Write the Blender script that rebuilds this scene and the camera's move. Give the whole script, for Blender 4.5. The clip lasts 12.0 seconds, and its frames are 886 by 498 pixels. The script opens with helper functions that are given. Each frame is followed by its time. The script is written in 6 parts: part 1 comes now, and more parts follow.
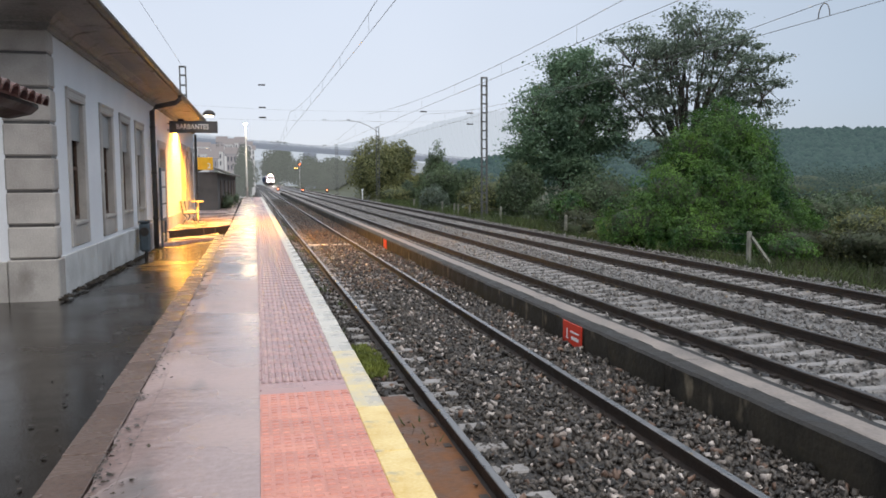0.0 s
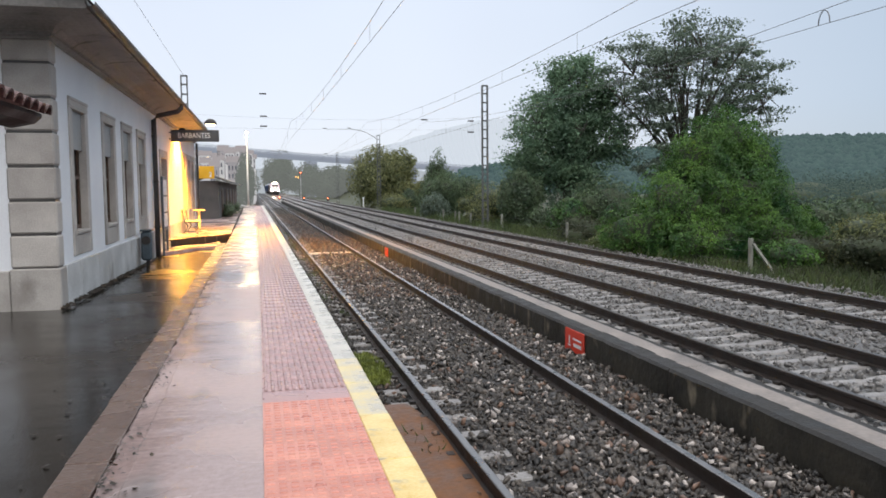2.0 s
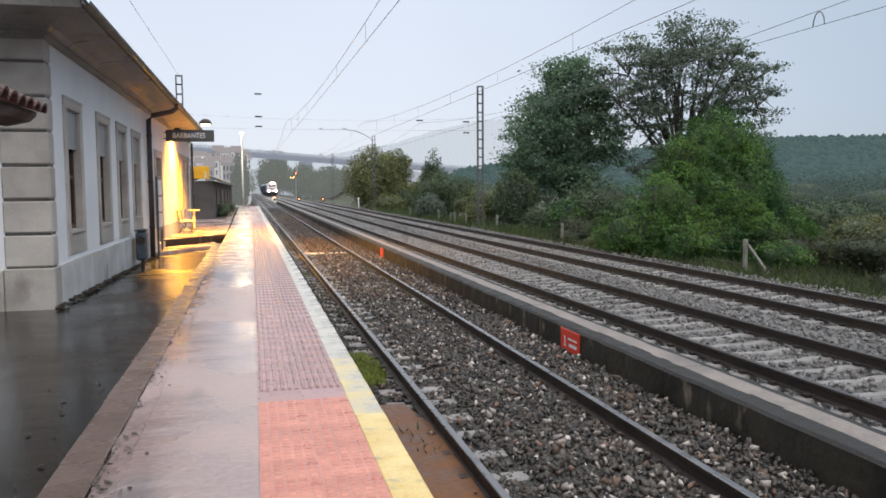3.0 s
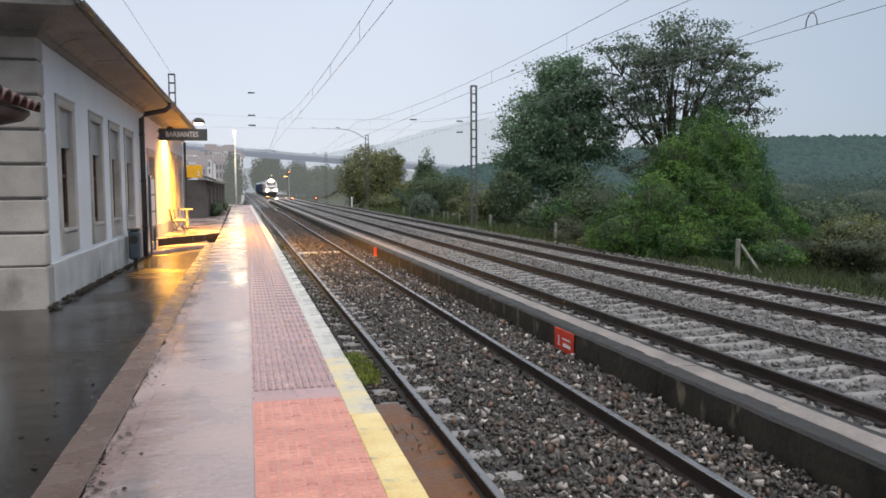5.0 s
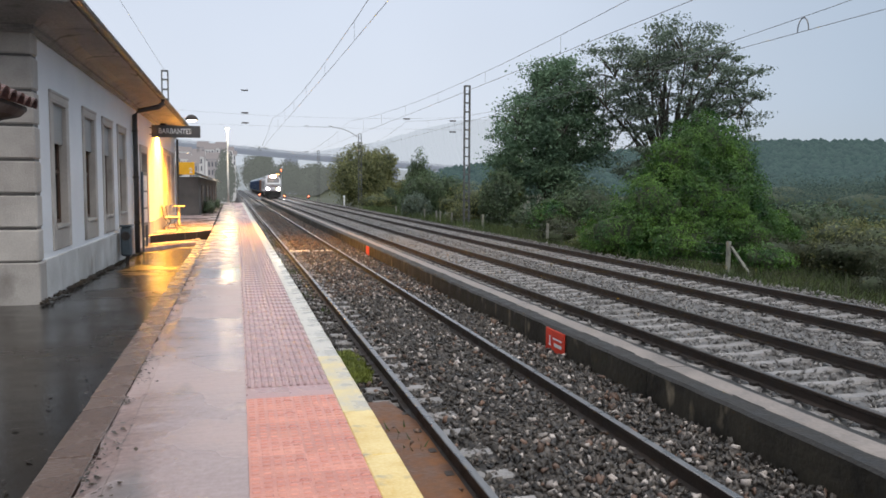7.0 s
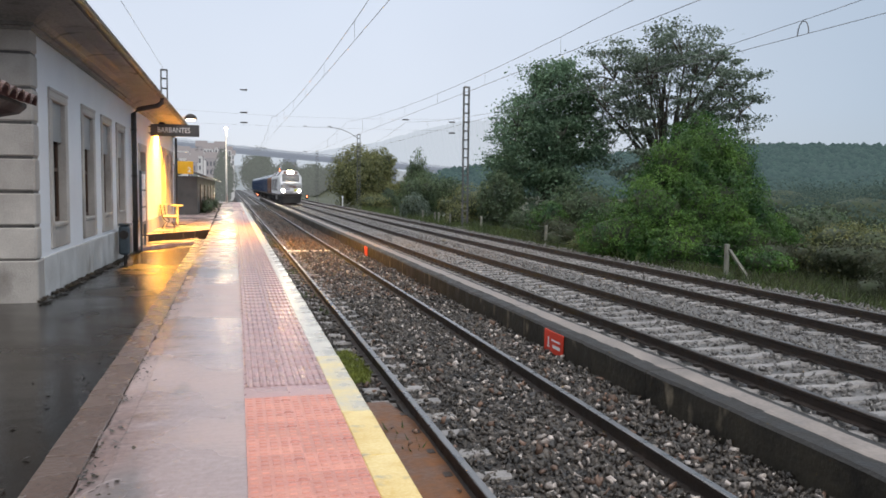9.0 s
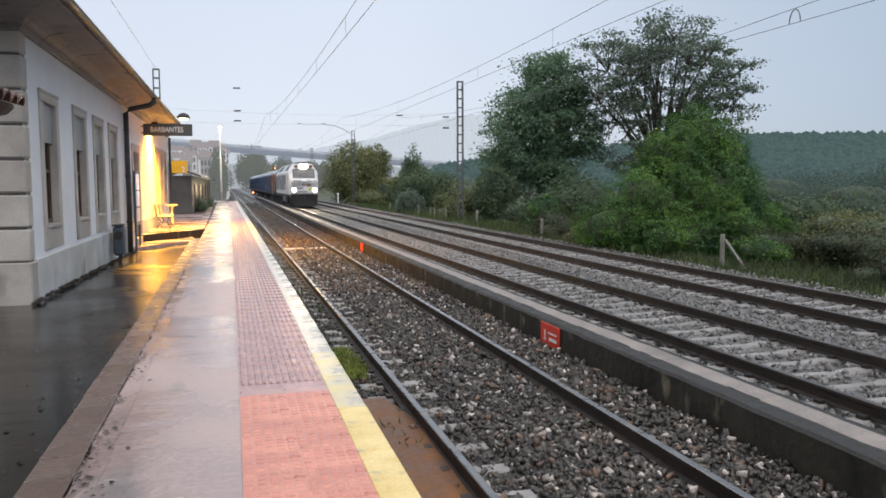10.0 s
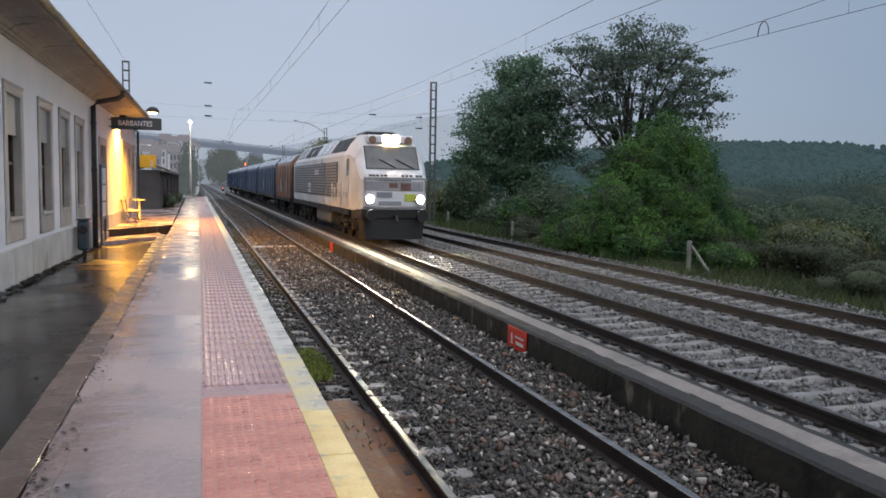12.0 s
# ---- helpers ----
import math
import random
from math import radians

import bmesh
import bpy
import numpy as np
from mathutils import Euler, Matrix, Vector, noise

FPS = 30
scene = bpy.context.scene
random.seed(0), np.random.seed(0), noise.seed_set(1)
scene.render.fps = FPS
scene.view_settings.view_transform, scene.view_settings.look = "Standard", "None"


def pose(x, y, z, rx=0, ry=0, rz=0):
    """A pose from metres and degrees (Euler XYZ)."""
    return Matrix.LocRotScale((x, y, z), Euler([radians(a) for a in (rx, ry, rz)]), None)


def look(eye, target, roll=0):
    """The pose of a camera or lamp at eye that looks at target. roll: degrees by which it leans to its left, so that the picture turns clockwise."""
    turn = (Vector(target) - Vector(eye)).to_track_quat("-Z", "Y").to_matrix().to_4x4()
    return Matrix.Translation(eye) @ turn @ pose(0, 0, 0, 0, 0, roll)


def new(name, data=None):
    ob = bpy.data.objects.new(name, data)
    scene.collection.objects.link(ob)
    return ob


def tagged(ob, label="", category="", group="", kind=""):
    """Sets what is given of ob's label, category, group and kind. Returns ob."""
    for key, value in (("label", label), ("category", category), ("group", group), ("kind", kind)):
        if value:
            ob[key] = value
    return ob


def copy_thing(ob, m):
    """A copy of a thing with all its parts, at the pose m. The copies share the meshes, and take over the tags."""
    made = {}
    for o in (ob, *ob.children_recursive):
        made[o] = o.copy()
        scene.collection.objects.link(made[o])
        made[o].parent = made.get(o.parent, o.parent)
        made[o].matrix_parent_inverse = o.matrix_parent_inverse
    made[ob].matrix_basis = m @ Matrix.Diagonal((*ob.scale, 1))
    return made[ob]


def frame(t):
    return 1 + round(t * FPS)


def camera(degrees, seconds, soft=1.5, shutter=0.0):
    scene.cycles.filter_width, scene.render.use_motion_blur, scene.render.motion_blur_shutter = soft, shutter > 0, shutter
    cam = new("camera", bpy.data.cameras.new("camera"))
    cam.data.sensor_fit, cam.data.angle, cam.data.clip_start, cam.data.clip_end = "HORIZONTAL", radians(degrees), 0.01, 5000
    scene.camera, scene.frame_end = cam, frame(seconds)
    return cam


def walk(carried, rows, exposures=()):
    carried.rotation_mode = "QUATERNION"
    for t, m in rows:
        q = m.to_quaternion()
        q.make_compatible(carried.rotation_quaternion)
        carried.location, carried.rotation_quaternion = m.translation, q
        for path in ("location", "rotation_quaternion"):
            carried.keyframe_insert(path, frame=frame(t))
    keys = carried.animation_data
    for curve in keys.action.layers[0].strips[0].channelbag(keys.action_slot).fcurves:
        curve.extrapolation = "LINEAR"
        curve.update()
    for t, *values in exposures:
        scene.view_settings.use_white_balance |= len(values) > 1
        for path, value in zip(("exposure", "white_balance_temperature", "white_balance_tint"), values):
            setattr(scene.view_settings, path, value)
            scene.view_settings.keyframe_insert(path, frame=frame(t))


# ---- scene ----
cam = camera(58.8, 12.0, soft=1.7)
PATH = [
    (0, (0.037, 0.028, 2.237), (0.484, 1.97, 2.066), -0.3),
    (0.5, (0.026, 0.031, 2.245), (0.474, 1.974, 2.08), -0.4),
    (1, (0.029, 0.035, 2.246), (0.477, 1.978, 2.086), -0.3),
    (1.5, (0.025, 0.037, 2.235), (0.471, 1.98, 2.082), -0.4),
    (2, (0.024, 0.031, 2.233), (0.469, 1.975, 2.082), -0.5),
    (2.5, (0.023, 0.041, 2.228), (0.473, 1.984, 2.077), -0.5),
    (3, (0.017, 0.034, 2.222), (0.474, 1.975, 2.073), -0.4),
    (5, (0.003, 0.035, 2.227), (0.477, 1.973, 2.076), -0.3),
    (5.5, (0.001, 0.024, 2.224), (0.487, 1.958, 2.071), -0.2),
    (6, (0.0, 0.002, 2.228), (0.497, 1.933, 2.075), -0.0),
    (6.5, (-0.009, -0.007, 2.232), (0.486, 1.925, 2.079), 0.1),
    (7, (-0.025, -0.018, 2.232), (0.469, 1.914, 2.08), 0.3),
    (9, (-0.037, 0.0, 2.223), (0.462, 1.931, 2.074), 0.7),
    (9.5, (-0.027, 0.004, 2.213), (0.475, 1.934, 2.061), 0.3),
    (10, (-0.005, 0.013, 2.212), (0.502, 1.941, 2.051), -0.3),
    (10.5, (-0.007, 0.011, 2.226), (0.502, 1.939, 2.063), -0.1),
    (11, (0.002, -0.01, 2.233), (0.512, 1.916, 2.07), 0.0),
    (11.5, (0.011, -0.003, 2.243), (0.565, 1.912, 2.082), 0.4),
    (12, (0.021, 0.004, 2.246), (0.599, 1.911, 2.086), 1.0),
]
walk(cam, [(t, look(eye, target, roll)) for t, eye, target, roll in PATH],
     exposures=[(0, 0.42, 6850, 10), (2, 0.56, 6900, 10), (3, 0.47, 6900, 10), (7, 0.37, 6850, 10), (10, 0.42, 6850, 10), (11, 0.27, 6750, 10), (11.5, 0.13, 6600, 10), (12, -0.15, 6350, 10)])

# ---- world and light ----
world = bpy.data.worlds.new("sky")
scene.world = world
world.use_nodes = True


def build_world():
    """An overcast dusk sky: a dim clear-sky model under a pale cloud cover."""
    nt = world.node_tree
    nt.nodes.clear()
    out = nt.nodes.new("ShaderNodeOutputWorld")
    bg = nt.nodes.new("ShaderNodeBackground")
    sky = nt.nodes.new("ShaderNodeTexSky")
    sky.sky_type = "NISHITA"
    sky.sun_disc = False
    sky.sun_elevation, sky.sun_rotation = radians(44), radians(164)
    sky.air_density, sky.dust_density, sky.ozone_density = 1.0, 3.0, 2.0
    scale = nt.nodes.new("ShaderNodeVectorMath")
    scale.operation = "SCALE"
    scale.inputs["Scale"].default_value = 0.005
    nt.links.new(sky.outputs["Color"], scale.inputs[0])
    co = nt.nodes.new("ShaderNodeTexCoord")
    sep = nt.nodes.new("ShaderNodeSeparateXYZ")
    nt.links.new(co.outputs["Generated"], sep.inputs[0])
    ramp = nt.nodes.new("ShaderNodeValToRGB")
    e = ramp.color_ramp.elements
    e[0].position, e[0].color = 0.0, (0.55, 0.59, 0.66, 1)
    e[1].position, e[1].color = 0.9, (1.15, 1.2, 1.3, 1)
    mid = e.new(0.1)
    mid.color = (0.52, 0.585, 0.70, 1)
    high = e.new(0.36)
    high.color = (0.46, 0.535, 0.675, 1)
    nt.links.new(sep.outputs["Z"], ramp.inputs[0])
    clouds = nt.nodes.new("ShaderNodeTexNoise")
    clouds.inputs["Scale"].default_value = 1.6
    clouds.inputs["Detail"].default_value = 3
    nt.links.new(co.outputs["Generated"], clouds.inputs["Vector"])
    soft = nt.nodes.new("ShaderNodeMapRange")
    soft.inputs["From Min"].default_value, soft.inputs["From Max"].default_value = 0.3, 0.7
    soft.inputs["To Min"].default_value, soft.inputs["To Max"].default_value = 0.94, 1.06
    nt.links.new(clouds.outputs["Fac"], soft.inputs["Value"])
    cloud = nt.nodes.new("ShaderNodeVectorMath")
    cloud.operation = "SCALE"
    nt.links.new(ramp.outputs["Color"], cloud.inputs[0])
    nt.links.new(soft.outputs["Result"], cloud.inputs["Scale"])
    east = nt.nodes.new("ShaderNodeMapRange")
    east.interpolation_type = "SMOOTHSTEP"
    east.inputs["From Min"].default_value, east.inputs["From Max"].default_value = 0.15, 0.95
    nt.links.new(sep.outputs["X"], east.inputs["Value"])
    tint = nt.nodes.new("ShaderNodeMix")
    tint.data_type = "RGBA"
    tint.inputs["A"].default_value, tint.inputs["B"].default_value = (1, 1, 1, 1), (0.53, 0.62, 0.68, 1)
    nt.links.new(east.outputs["Result"], tint.inputs["Factor"])
    dusk = nt.nodes.new("ShaderNodeVectorMath")
    dusk.operation = "MULTIPLY"
    nt.links.new(cloud.outputs[0], dusk.inputs[0])
    nt.links.new(tint.outputs["Result"], dusk.inputs[1])
    add = nt.nodes.new("ShaderNodeVectorMath")
    nt.links.new(scale.outputs[0], add.inputs[0])
    nt.links.new(dusk.outputs[0], add.inputs[1])
    nt.links.new(add.outputs[0], bg.inputs["Color"])
    bg.inputs["Strength"].default_value = 1.0
    nt.links.new(bg.outputs[0], out.inputs[0])


build_world()
sun = new("sun", bpy.data.lights.new("sun", "SUN"))
sun.data.energy, sun.data.angle, sun.data.color = 0.75, radians(40), (1.0, 0.97, 0.92)
sun.matrix_world = look((0, 0, 50), (-5, 17, 33))


def lamp(name, place, target, energy, colour, size):
    ob = new(name, bpy.data.lights.new(name, "SPOT"))
    ob.data.energy, ob.data.color, ob.data.shadow_soft_size = energy, colour, size
    ob.data.spot_size, ob.data.spot_blend = radians(155), 0.5
    ob.matrix_world = look(place, target)
    return ob


lamp("wall_lamp_light", (-2.72, 31.3, 4.36), (-2.7, 31.2, 0), 4800, (1.0, 0.44, 0.03), 0.15)
lamp("street_lamp_light", (-1.3, 78.4, 7.5), (-1.5, 74, 0), 500, (1.0, 0.75, 0.42), 0.2)

lamp("eaves_lamp_light", (-1.80, 31.0, 4.66), (0.6, 30.8, 0), 700, (1.0, 0.55, 0.14), 0.12)


# ---- materials ----
def surf(name, c1, c2, scale=3.0, rough=(0.5, 0.8), bump=0.2, bump_scale=40.0, metal=0.0, fine=None, stretch=(1, 1, 1), rnd=0.0, spec=0.5):
    """A node material: two colours mixed by a broad and a fine noise, uneven gloss, fine relief. rnd: spread of brightness from object to object or island to island."""
    m = bpy.data.materials.new(name)
    m.use_nodes = True
    nt = m.node_tree
    b = nt.nodes["Principled BSDF"]
    co = nt.nodes.new("ShaderNodeTexCoord")
    mp = nt.nodes.new("ShaderNodeMapping")
    mp.inputs["Scale"].default_value = stretch
    nt.links.new(co.outputs["Object"], mp.inputs[0])

    def tex(s, detail=4.0):
        n = nt.nodes.new("ShaderNodeTexNoise")
        n.inputs["Scale"].default_value, n.inputs["Detail"].default_value = s, detail
        nt.links.new(mp.outputs[0], n.inputs["Vector"])
        return n
    broad, grain = tex(scale), tex(bump_scale)
    mixf = nt.nodes.new("ShaderNodeMath")
    mixf.operation = "MULTIPLY_ADD"
    mixf.inputs[1].default_value, mixf.inputs[2].default_value = 0.45, -0.22
    nt.links.new(grain.outputs["Fac"], mixf.inputs[0])
    tot = nt.nodes.new("ShaderNodeMath")
    nt.links.new(broad.outputs["Fac"], tot.inputs[0])
    nt.links.new(mixf.outputs[0], tot.inputs[1])
    rng = nt.nodes.new("ShaderNodeMapRange")
    rng.inputs["From Min"].default_value, rng.inputs["From Max"].default_value = 0.3, 0.7
    nt.links.new(tot.outputs[0], rng.inputs["Value"])
    mix = nt.nodes.new("ShaderNodeMix")
    mix.data_type = "RGBA"
    mix.inputs["A"].default_value, mix.inputs["B"].default_value = (*c1, 1), (*c2, 1)
    nt.links.new(rng.outputs["Result"], mix.inputs["Factor"])
    col = mix.outputs["Result"]
    if rnd:
        which = nt.nodes.new("ShaderNodeObjectInfo")
        geo = nt.nodes.new("ShaderNodeNewGeometry")
        s = nt.nodes.new("ShaderNodeMath")
        nt.links.new(which.outputs["Random"], s.inputs[0])
        nt.links.new(geo.outputs["Random Per Island"], s.inputs[1])
        fr = nt.nodes.new("ShaderNodeMath")
        fr.operation = "FRACT"
        nt.links.new(s.outputs[0], fr.inputs[0])
        v = nt.nodes.new("ShaderNodeMapRange")
        v.inputs["To Min"].default_value, v.inputs["To Max"].default_value = 1 - rnd, 1 + rnd
        nt.links.new(fr.outputs[0], v.inputs["Value"])
        sc = nt.nodes.new("ShaderNodeVectorMath")
        sc.operation = "SCALE"
        nt.links.new(col, sc.inputs[0])
        nt.links.new(v.outputs["Result"], sc.inputs["Scale"])
        col = sc.outputs[0]
    nt.links.new(col, b.inputs["Base Color"])
    rr = nt.nodes.new("ShaderNodeMapRange")
    rr.inputs["From Min"].default_value, rr.inputs["From Max"].default_value = 0.35, 0.65
    rr.inputs["To Min"].default_value, rr.inputs["To Max"].default_value = rough
    nt.links.new(broad.outputs["Fac"], rr.inputs["Value"])
    nt.links.new(rr.outputs["Result"], b.inputs["Roughness"])
    b.inputs["Metallic"].default_value = metal
    b.inputs["Specular IOR Level"].default_value = spec
    if bump:
        bp = nt.nodes.new("ShaderNodeBump")
        bp.inputs["Strength"].default_value, bp.inputs["Distance"].default_value = bump, 0.02
        nt.links.new(grain.outputs["Fac"], bp.inputs["Height"])
        nt.links.new(bp.outputs[0], b.inputs["Normal"])
    return m


def glow(name, colour, strength):
    m = bpy.data.materials.new(name)
    m.use_nodes = True
    b = m.node_tree.nodes["Principled BSDF"]
    b.inputs["Base Color"].default_value = (*colour, 1)
    b.inputs["Emission Color"].default_value = (*colour, 1)
    b.inputs["Emission Strength"].default_value = strength
    return m


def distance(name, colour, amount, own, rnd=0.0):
    """Far land with painted haze: its own surface colour mixed with an even emission for the misty air before it."""
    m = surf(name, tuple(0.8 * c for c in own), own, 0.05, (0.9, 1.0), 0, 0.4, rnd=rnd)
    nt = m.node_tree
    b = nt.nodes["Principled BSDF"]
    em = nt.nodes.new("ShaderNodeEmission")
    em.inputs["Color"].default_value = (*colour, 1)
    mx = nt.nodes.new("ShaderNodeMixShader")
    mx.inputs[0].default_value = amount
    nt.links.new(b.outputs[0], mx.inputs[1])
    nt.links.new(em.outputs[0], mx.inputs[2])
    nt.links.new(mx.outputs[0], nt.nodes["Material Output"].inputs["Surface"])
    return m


M = {}
M["ballast"] = surf("ballast_stone", (0.019, 0.0165, 0.0145), (0.085, 0.072, 0.061), 9, (0.3, 0.55), 0.3, 60, rnd=0.8)
M["ballast_clean"] = surf("ballast_grey_stone", (0.1, 0.094, 0.09), (0.225, 0.214, 0.204), 9, (0.28, 0.55), 0.3, 60, rnd=0.5)
M["ballast_pale"] = surf("ballast_pale_stone", (0.22, 0.18, 0.155), (0.5, 0.45, 0.42), 12, (0.3, 0.6), 0.2, 60, rnd=0.5)
# near black paints the shade in the gaps between the siding's stones
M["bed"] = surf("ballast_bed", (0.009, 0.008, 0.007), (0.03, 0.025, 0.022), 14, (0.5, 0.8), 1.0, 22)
M["bed_clean"] = surf("ballast_bed_grey", (0.06, 0.057, 0.054), (0.185, 0.176, 0.168), 14, (0.3, 0.6), 1.0, 22)
M["rail_rust"] = surf("rail_rust", (0.009, 0.006, 0.005), (0.032, 0.02, 0.014), 6, (0.5, 0.75), 0.3, 50)
M["rail_head"] = surf("rail_steel", (0.2, 0.19, 0.18), (0.3, 0.29, 0.28), 4, (0.22, 0.4), 0.03, 60, metal=1.0)
M["rail_head_dull"] = surf("dull_rail_steel", (0.05, 0.04, 0.034), (0.11, 0.095, 0.085), 4, (0.3, 0.5), 0.05, 60, metal=0.8)
M["pale_strip"] = surf("pale_kerb_strip", (0.16, 0.135, 0.12), (0.29, 0.25, 0.225), 3, (0.45, 0.7), 0.4, 24)
M["sleeper"] = surf("sleeper_concrete", (0.16, 0.15, 0.145), (0.29, 0.275, 0.265), 5, (0.35, 0.6), 0.3, 40, rnd=0.15)
M["iron"] = surf("dark_iron", (0.03, 0.026, 0.024), (0.07, 0.06, 0.055), 8, (0.4, 0.6), 0.2, 50, metal=0.6)
M["platform"] = surf("wet_platform_concrete", (0.30, 0.215, 0.20), (0.46, 0.345, 0.325), 0.9, (0.1, 0.42), 0.2, 20)
M["red_tile"] = surf("red_tactile_tile", (0.54, 0.19, 0.14), (0.70, 0.31, 0.235), 3, (0.25, 0.45), 0.15, 50, rnd=0.12)
# greyed red: the wet reflection at a grazing view, put into the colour
M["grey_tile"] = surf("sheen_greyed_tactile_tile", (0.34, 0.19, 0.18), (0.46, 0.28, 0.27), 2, (0.2, 0.42), 0.15, 50, rnd=0.12)
M["yellow"] = surf("yellow_paint", (0.66, 0.43, 0.10), (0.84, 0.68, 0.34), 4, (0.3, 0.5), 0.15, 50)
M["yellow_worn"] = surf("worn_yellow_paint", (0.50, 0.46, 0.38), (0.74, 0.6, 0.3), 5, (0.25, 0.5), 0.2, 40)
M["kerb"] = surf("worn_kerb_concrete", (0.45, 0.42, 0.36), (0.62, 0.59, 0.53), 5, (0.2, 0.5), 0.25, 40, rnd=0.08)
M["old_kerb"] = surf("old_kerb_stone", (0.13, 0.085, 0.068), (0.21, 0.145, 0.12), 1.2, (0.18, 0.42), 0.3, 26, rnd=0.06)
M["asphalt"] = surf("wet_asphalt", (0.0035, 0.003, 0.0025), (0.016, 0.0105, 0.006), 0.7, (0.09, 0.3), 0.08, 60)
M["asphalt"].node_tree.nodes["Principled BSDF"].inputs["Specular IOR Level"].default_value = 0.32
# moss on the low wall; painted shade on the raised slab's sides
M["mossy_shaded"] = surf("mossy_and_shaded_concrete", (0.007, 0.006, 0.004), (0.034, 0.028, 0.018), 2.6, (0.6, 0.9), 0.6, 14)
M["wall_top"] = surf("weathered_wall_top", (0.016, 0.0155, 0.015), (0.046, 0.044, 0.042), 4, (0.55, 0.85), 0.5, 30, spec=0.3)
M["granite"] = surf("granite", (0.32, 0.29, 0.265), (0.47, 0.435, 0.4), 2.2, (0.5, 0.8), 0.3, 45, rnd=0.1)
M["plinth"] = surf("weathered_plinth_stone", (0.36, 0.355, 0.345), (0.56, 0.555, 0.55), 1.6, (0.5, 0.8), 0.25, 30, rnd=0.1)
M["plaster"] = surf("white_plaster", (0.66, 0.67, 0.7), (0.76, 0.77, 0.79), 0.8, (0.6, 0.85), 0.12, 30)
M["cornice"] = surf("stained_cornice", (0.14, 0.134, 0.13), (0.31, 0.295, 0.28), 1.0, (0.5, 0.8), 0.25, 22)
M["shutter"] = surf("grey_shutter", (0.26, 0.26, 0.255), (0.34, 0.34, 0.335), 2, (0.4, 0.7), 0.1, 40)
M["dark"] = surf("dark_interior", (0.02, 0.02, 0.02), (0.05, 0.045, 0.04), 3, (0.3, 0.6), 0.1, 30)
M["roof_tile"] = surf("clay_roof_tile", (0.055, 0.02, 0.017), (0.12, 0.045, 0.036), 4, (0.4, 0.7), 0.3, 40, rnd=0.25)
M["zinc"] = surf("zinc_gutter", (0.07, 0.067, 0.064), (0.13, 0.125, 0.12), 4, (0.35, 0.6), 0.1, 40, metal=0.5)
M["pipe"] = surf("dark_downpipe", (0.03, 0.028, 0.026), (0.07, 0.062, 0.058), 3, (0.35, 0.6), 0.1, 40)
M["grass"] = surf("grass_blades", (0.03, 0.055, 0.018), (0.10, 0.13, 0.04), 0.6, (0.5, 0.8), 0, 20, rnd=0.4)
M["soil"] = surf("soil", (0.035, 0.045, 0.025), (0.08, 0.085, 0.045), 0.4, (0.7, 0.95), 0.5, 6)
M["mud"] = surf("rusty_mud", (0.085, 0.033, 0.011), (0.2, 0.08, 0.026), 4, (0.45, 0.75), 0.6, 18)
M["bark"] = surf("bark", (0.045, 0.04, 0.034), (0.09, 0.08, 0.065), 6, (0.7, 0.95), 0.5, 30)
M["leaf_dark"] = surf("dark_leaves", (0.095, 0.17, 0.112), (0.165, 0.255, 0.15), 0.5, (0.6, 0.85), 0, 8, rnd=0.28)
M["leaf_shrub"] = surf("dark_shrub_leaves", (0.05, 0.085, 0.048), (0.12, 0.17, 0.08), 0.5, (0.4, 0.65), 0, 6, rnd=0.5)
M["leaf_grey"] = surf("grey_green_leaves", (0.10, 0.14, 0.11), (0.175, 0.225, 0.165), 0.5, (0.4, 0.65), 0, 8, rnd=0.35)
M["leaf_vine"] = surf("vine_leaves", (0.012, 0.065, 0.019), (0.12, 0.235, 0.043), 0.75, (0.45, 0.7), 0, 4, rnd=0.5)
M["leaf_olive"] = surf("olive_leaves", (0.12, 0.14, 0.055), (0.22, 0.225, 0.095), 0.4, (0.45, 0.7), 0, 8, rnd=0.45)
M["weeds"] = surf("dry_weeds", (0.032, 0.043, 0.022), (0.075, 0.078, 0.042), 0.4, (0.6, 0.9), 0, 8, rnd=0.45)
M["steel"] = surf("mast_steel", (0.07, 0.075, 0.075), (0.13, 0.135, 0.135), 5, (0.5, 0.7), 0.1, 40, metal=0.3)
M["wire"] = surf("wire", (0.12, 0.12, 0.13), (0.2, 0.2, 0.2), 5, (0.4, 0.6), 0, 40, metal=0.5)



def drip(m, colour, scale, stretch):
    """Pale runs and spots over a material's colour."""
    nt = m.node_tree
    b = nt.nodes["Principled BSDF"]
    co = nt.nodes.new("ShaderNodeTexCoord")
    mp = nt.nodes.new("ShaderNodeMapping")
    mp.inputs["Scale"].default_value = stretch
    nt.links.new(co.outputs["Object"], mp.inputs[0])
    n = nt.nodes.new("ShaderNodeTexNoise")
    n.inputs["Scale"].default_value, n.inputs["Detail"].default_value = scale, 3
    nt.links.new(mp.outputs[0], n.inputs["Vector"])
    r = nt.nodes.new("ShaderNodeMapRange")
    r.inputs["From Min"].default_value, r.inputs["From Max"].default_value = 0.6, 0.74
    nt.links.new(n.outputs["Fac"], r.inputs["Value"])
    mix = nt.nodes.new("ShaderNodeMix")
    mix.data_type = "RGBA"
    nt.links.new(r.outputs["Result"], mix.inputs["Factor"])
    nt.links.new(b.inputs["Base Color"].links[0].from_socket, mix.inputs["A"])
    mix.inputs["B"].default_value = (*colour, 1)
    nt.links.new(mix.outputs["Result"], b.inputs["Base Color"])


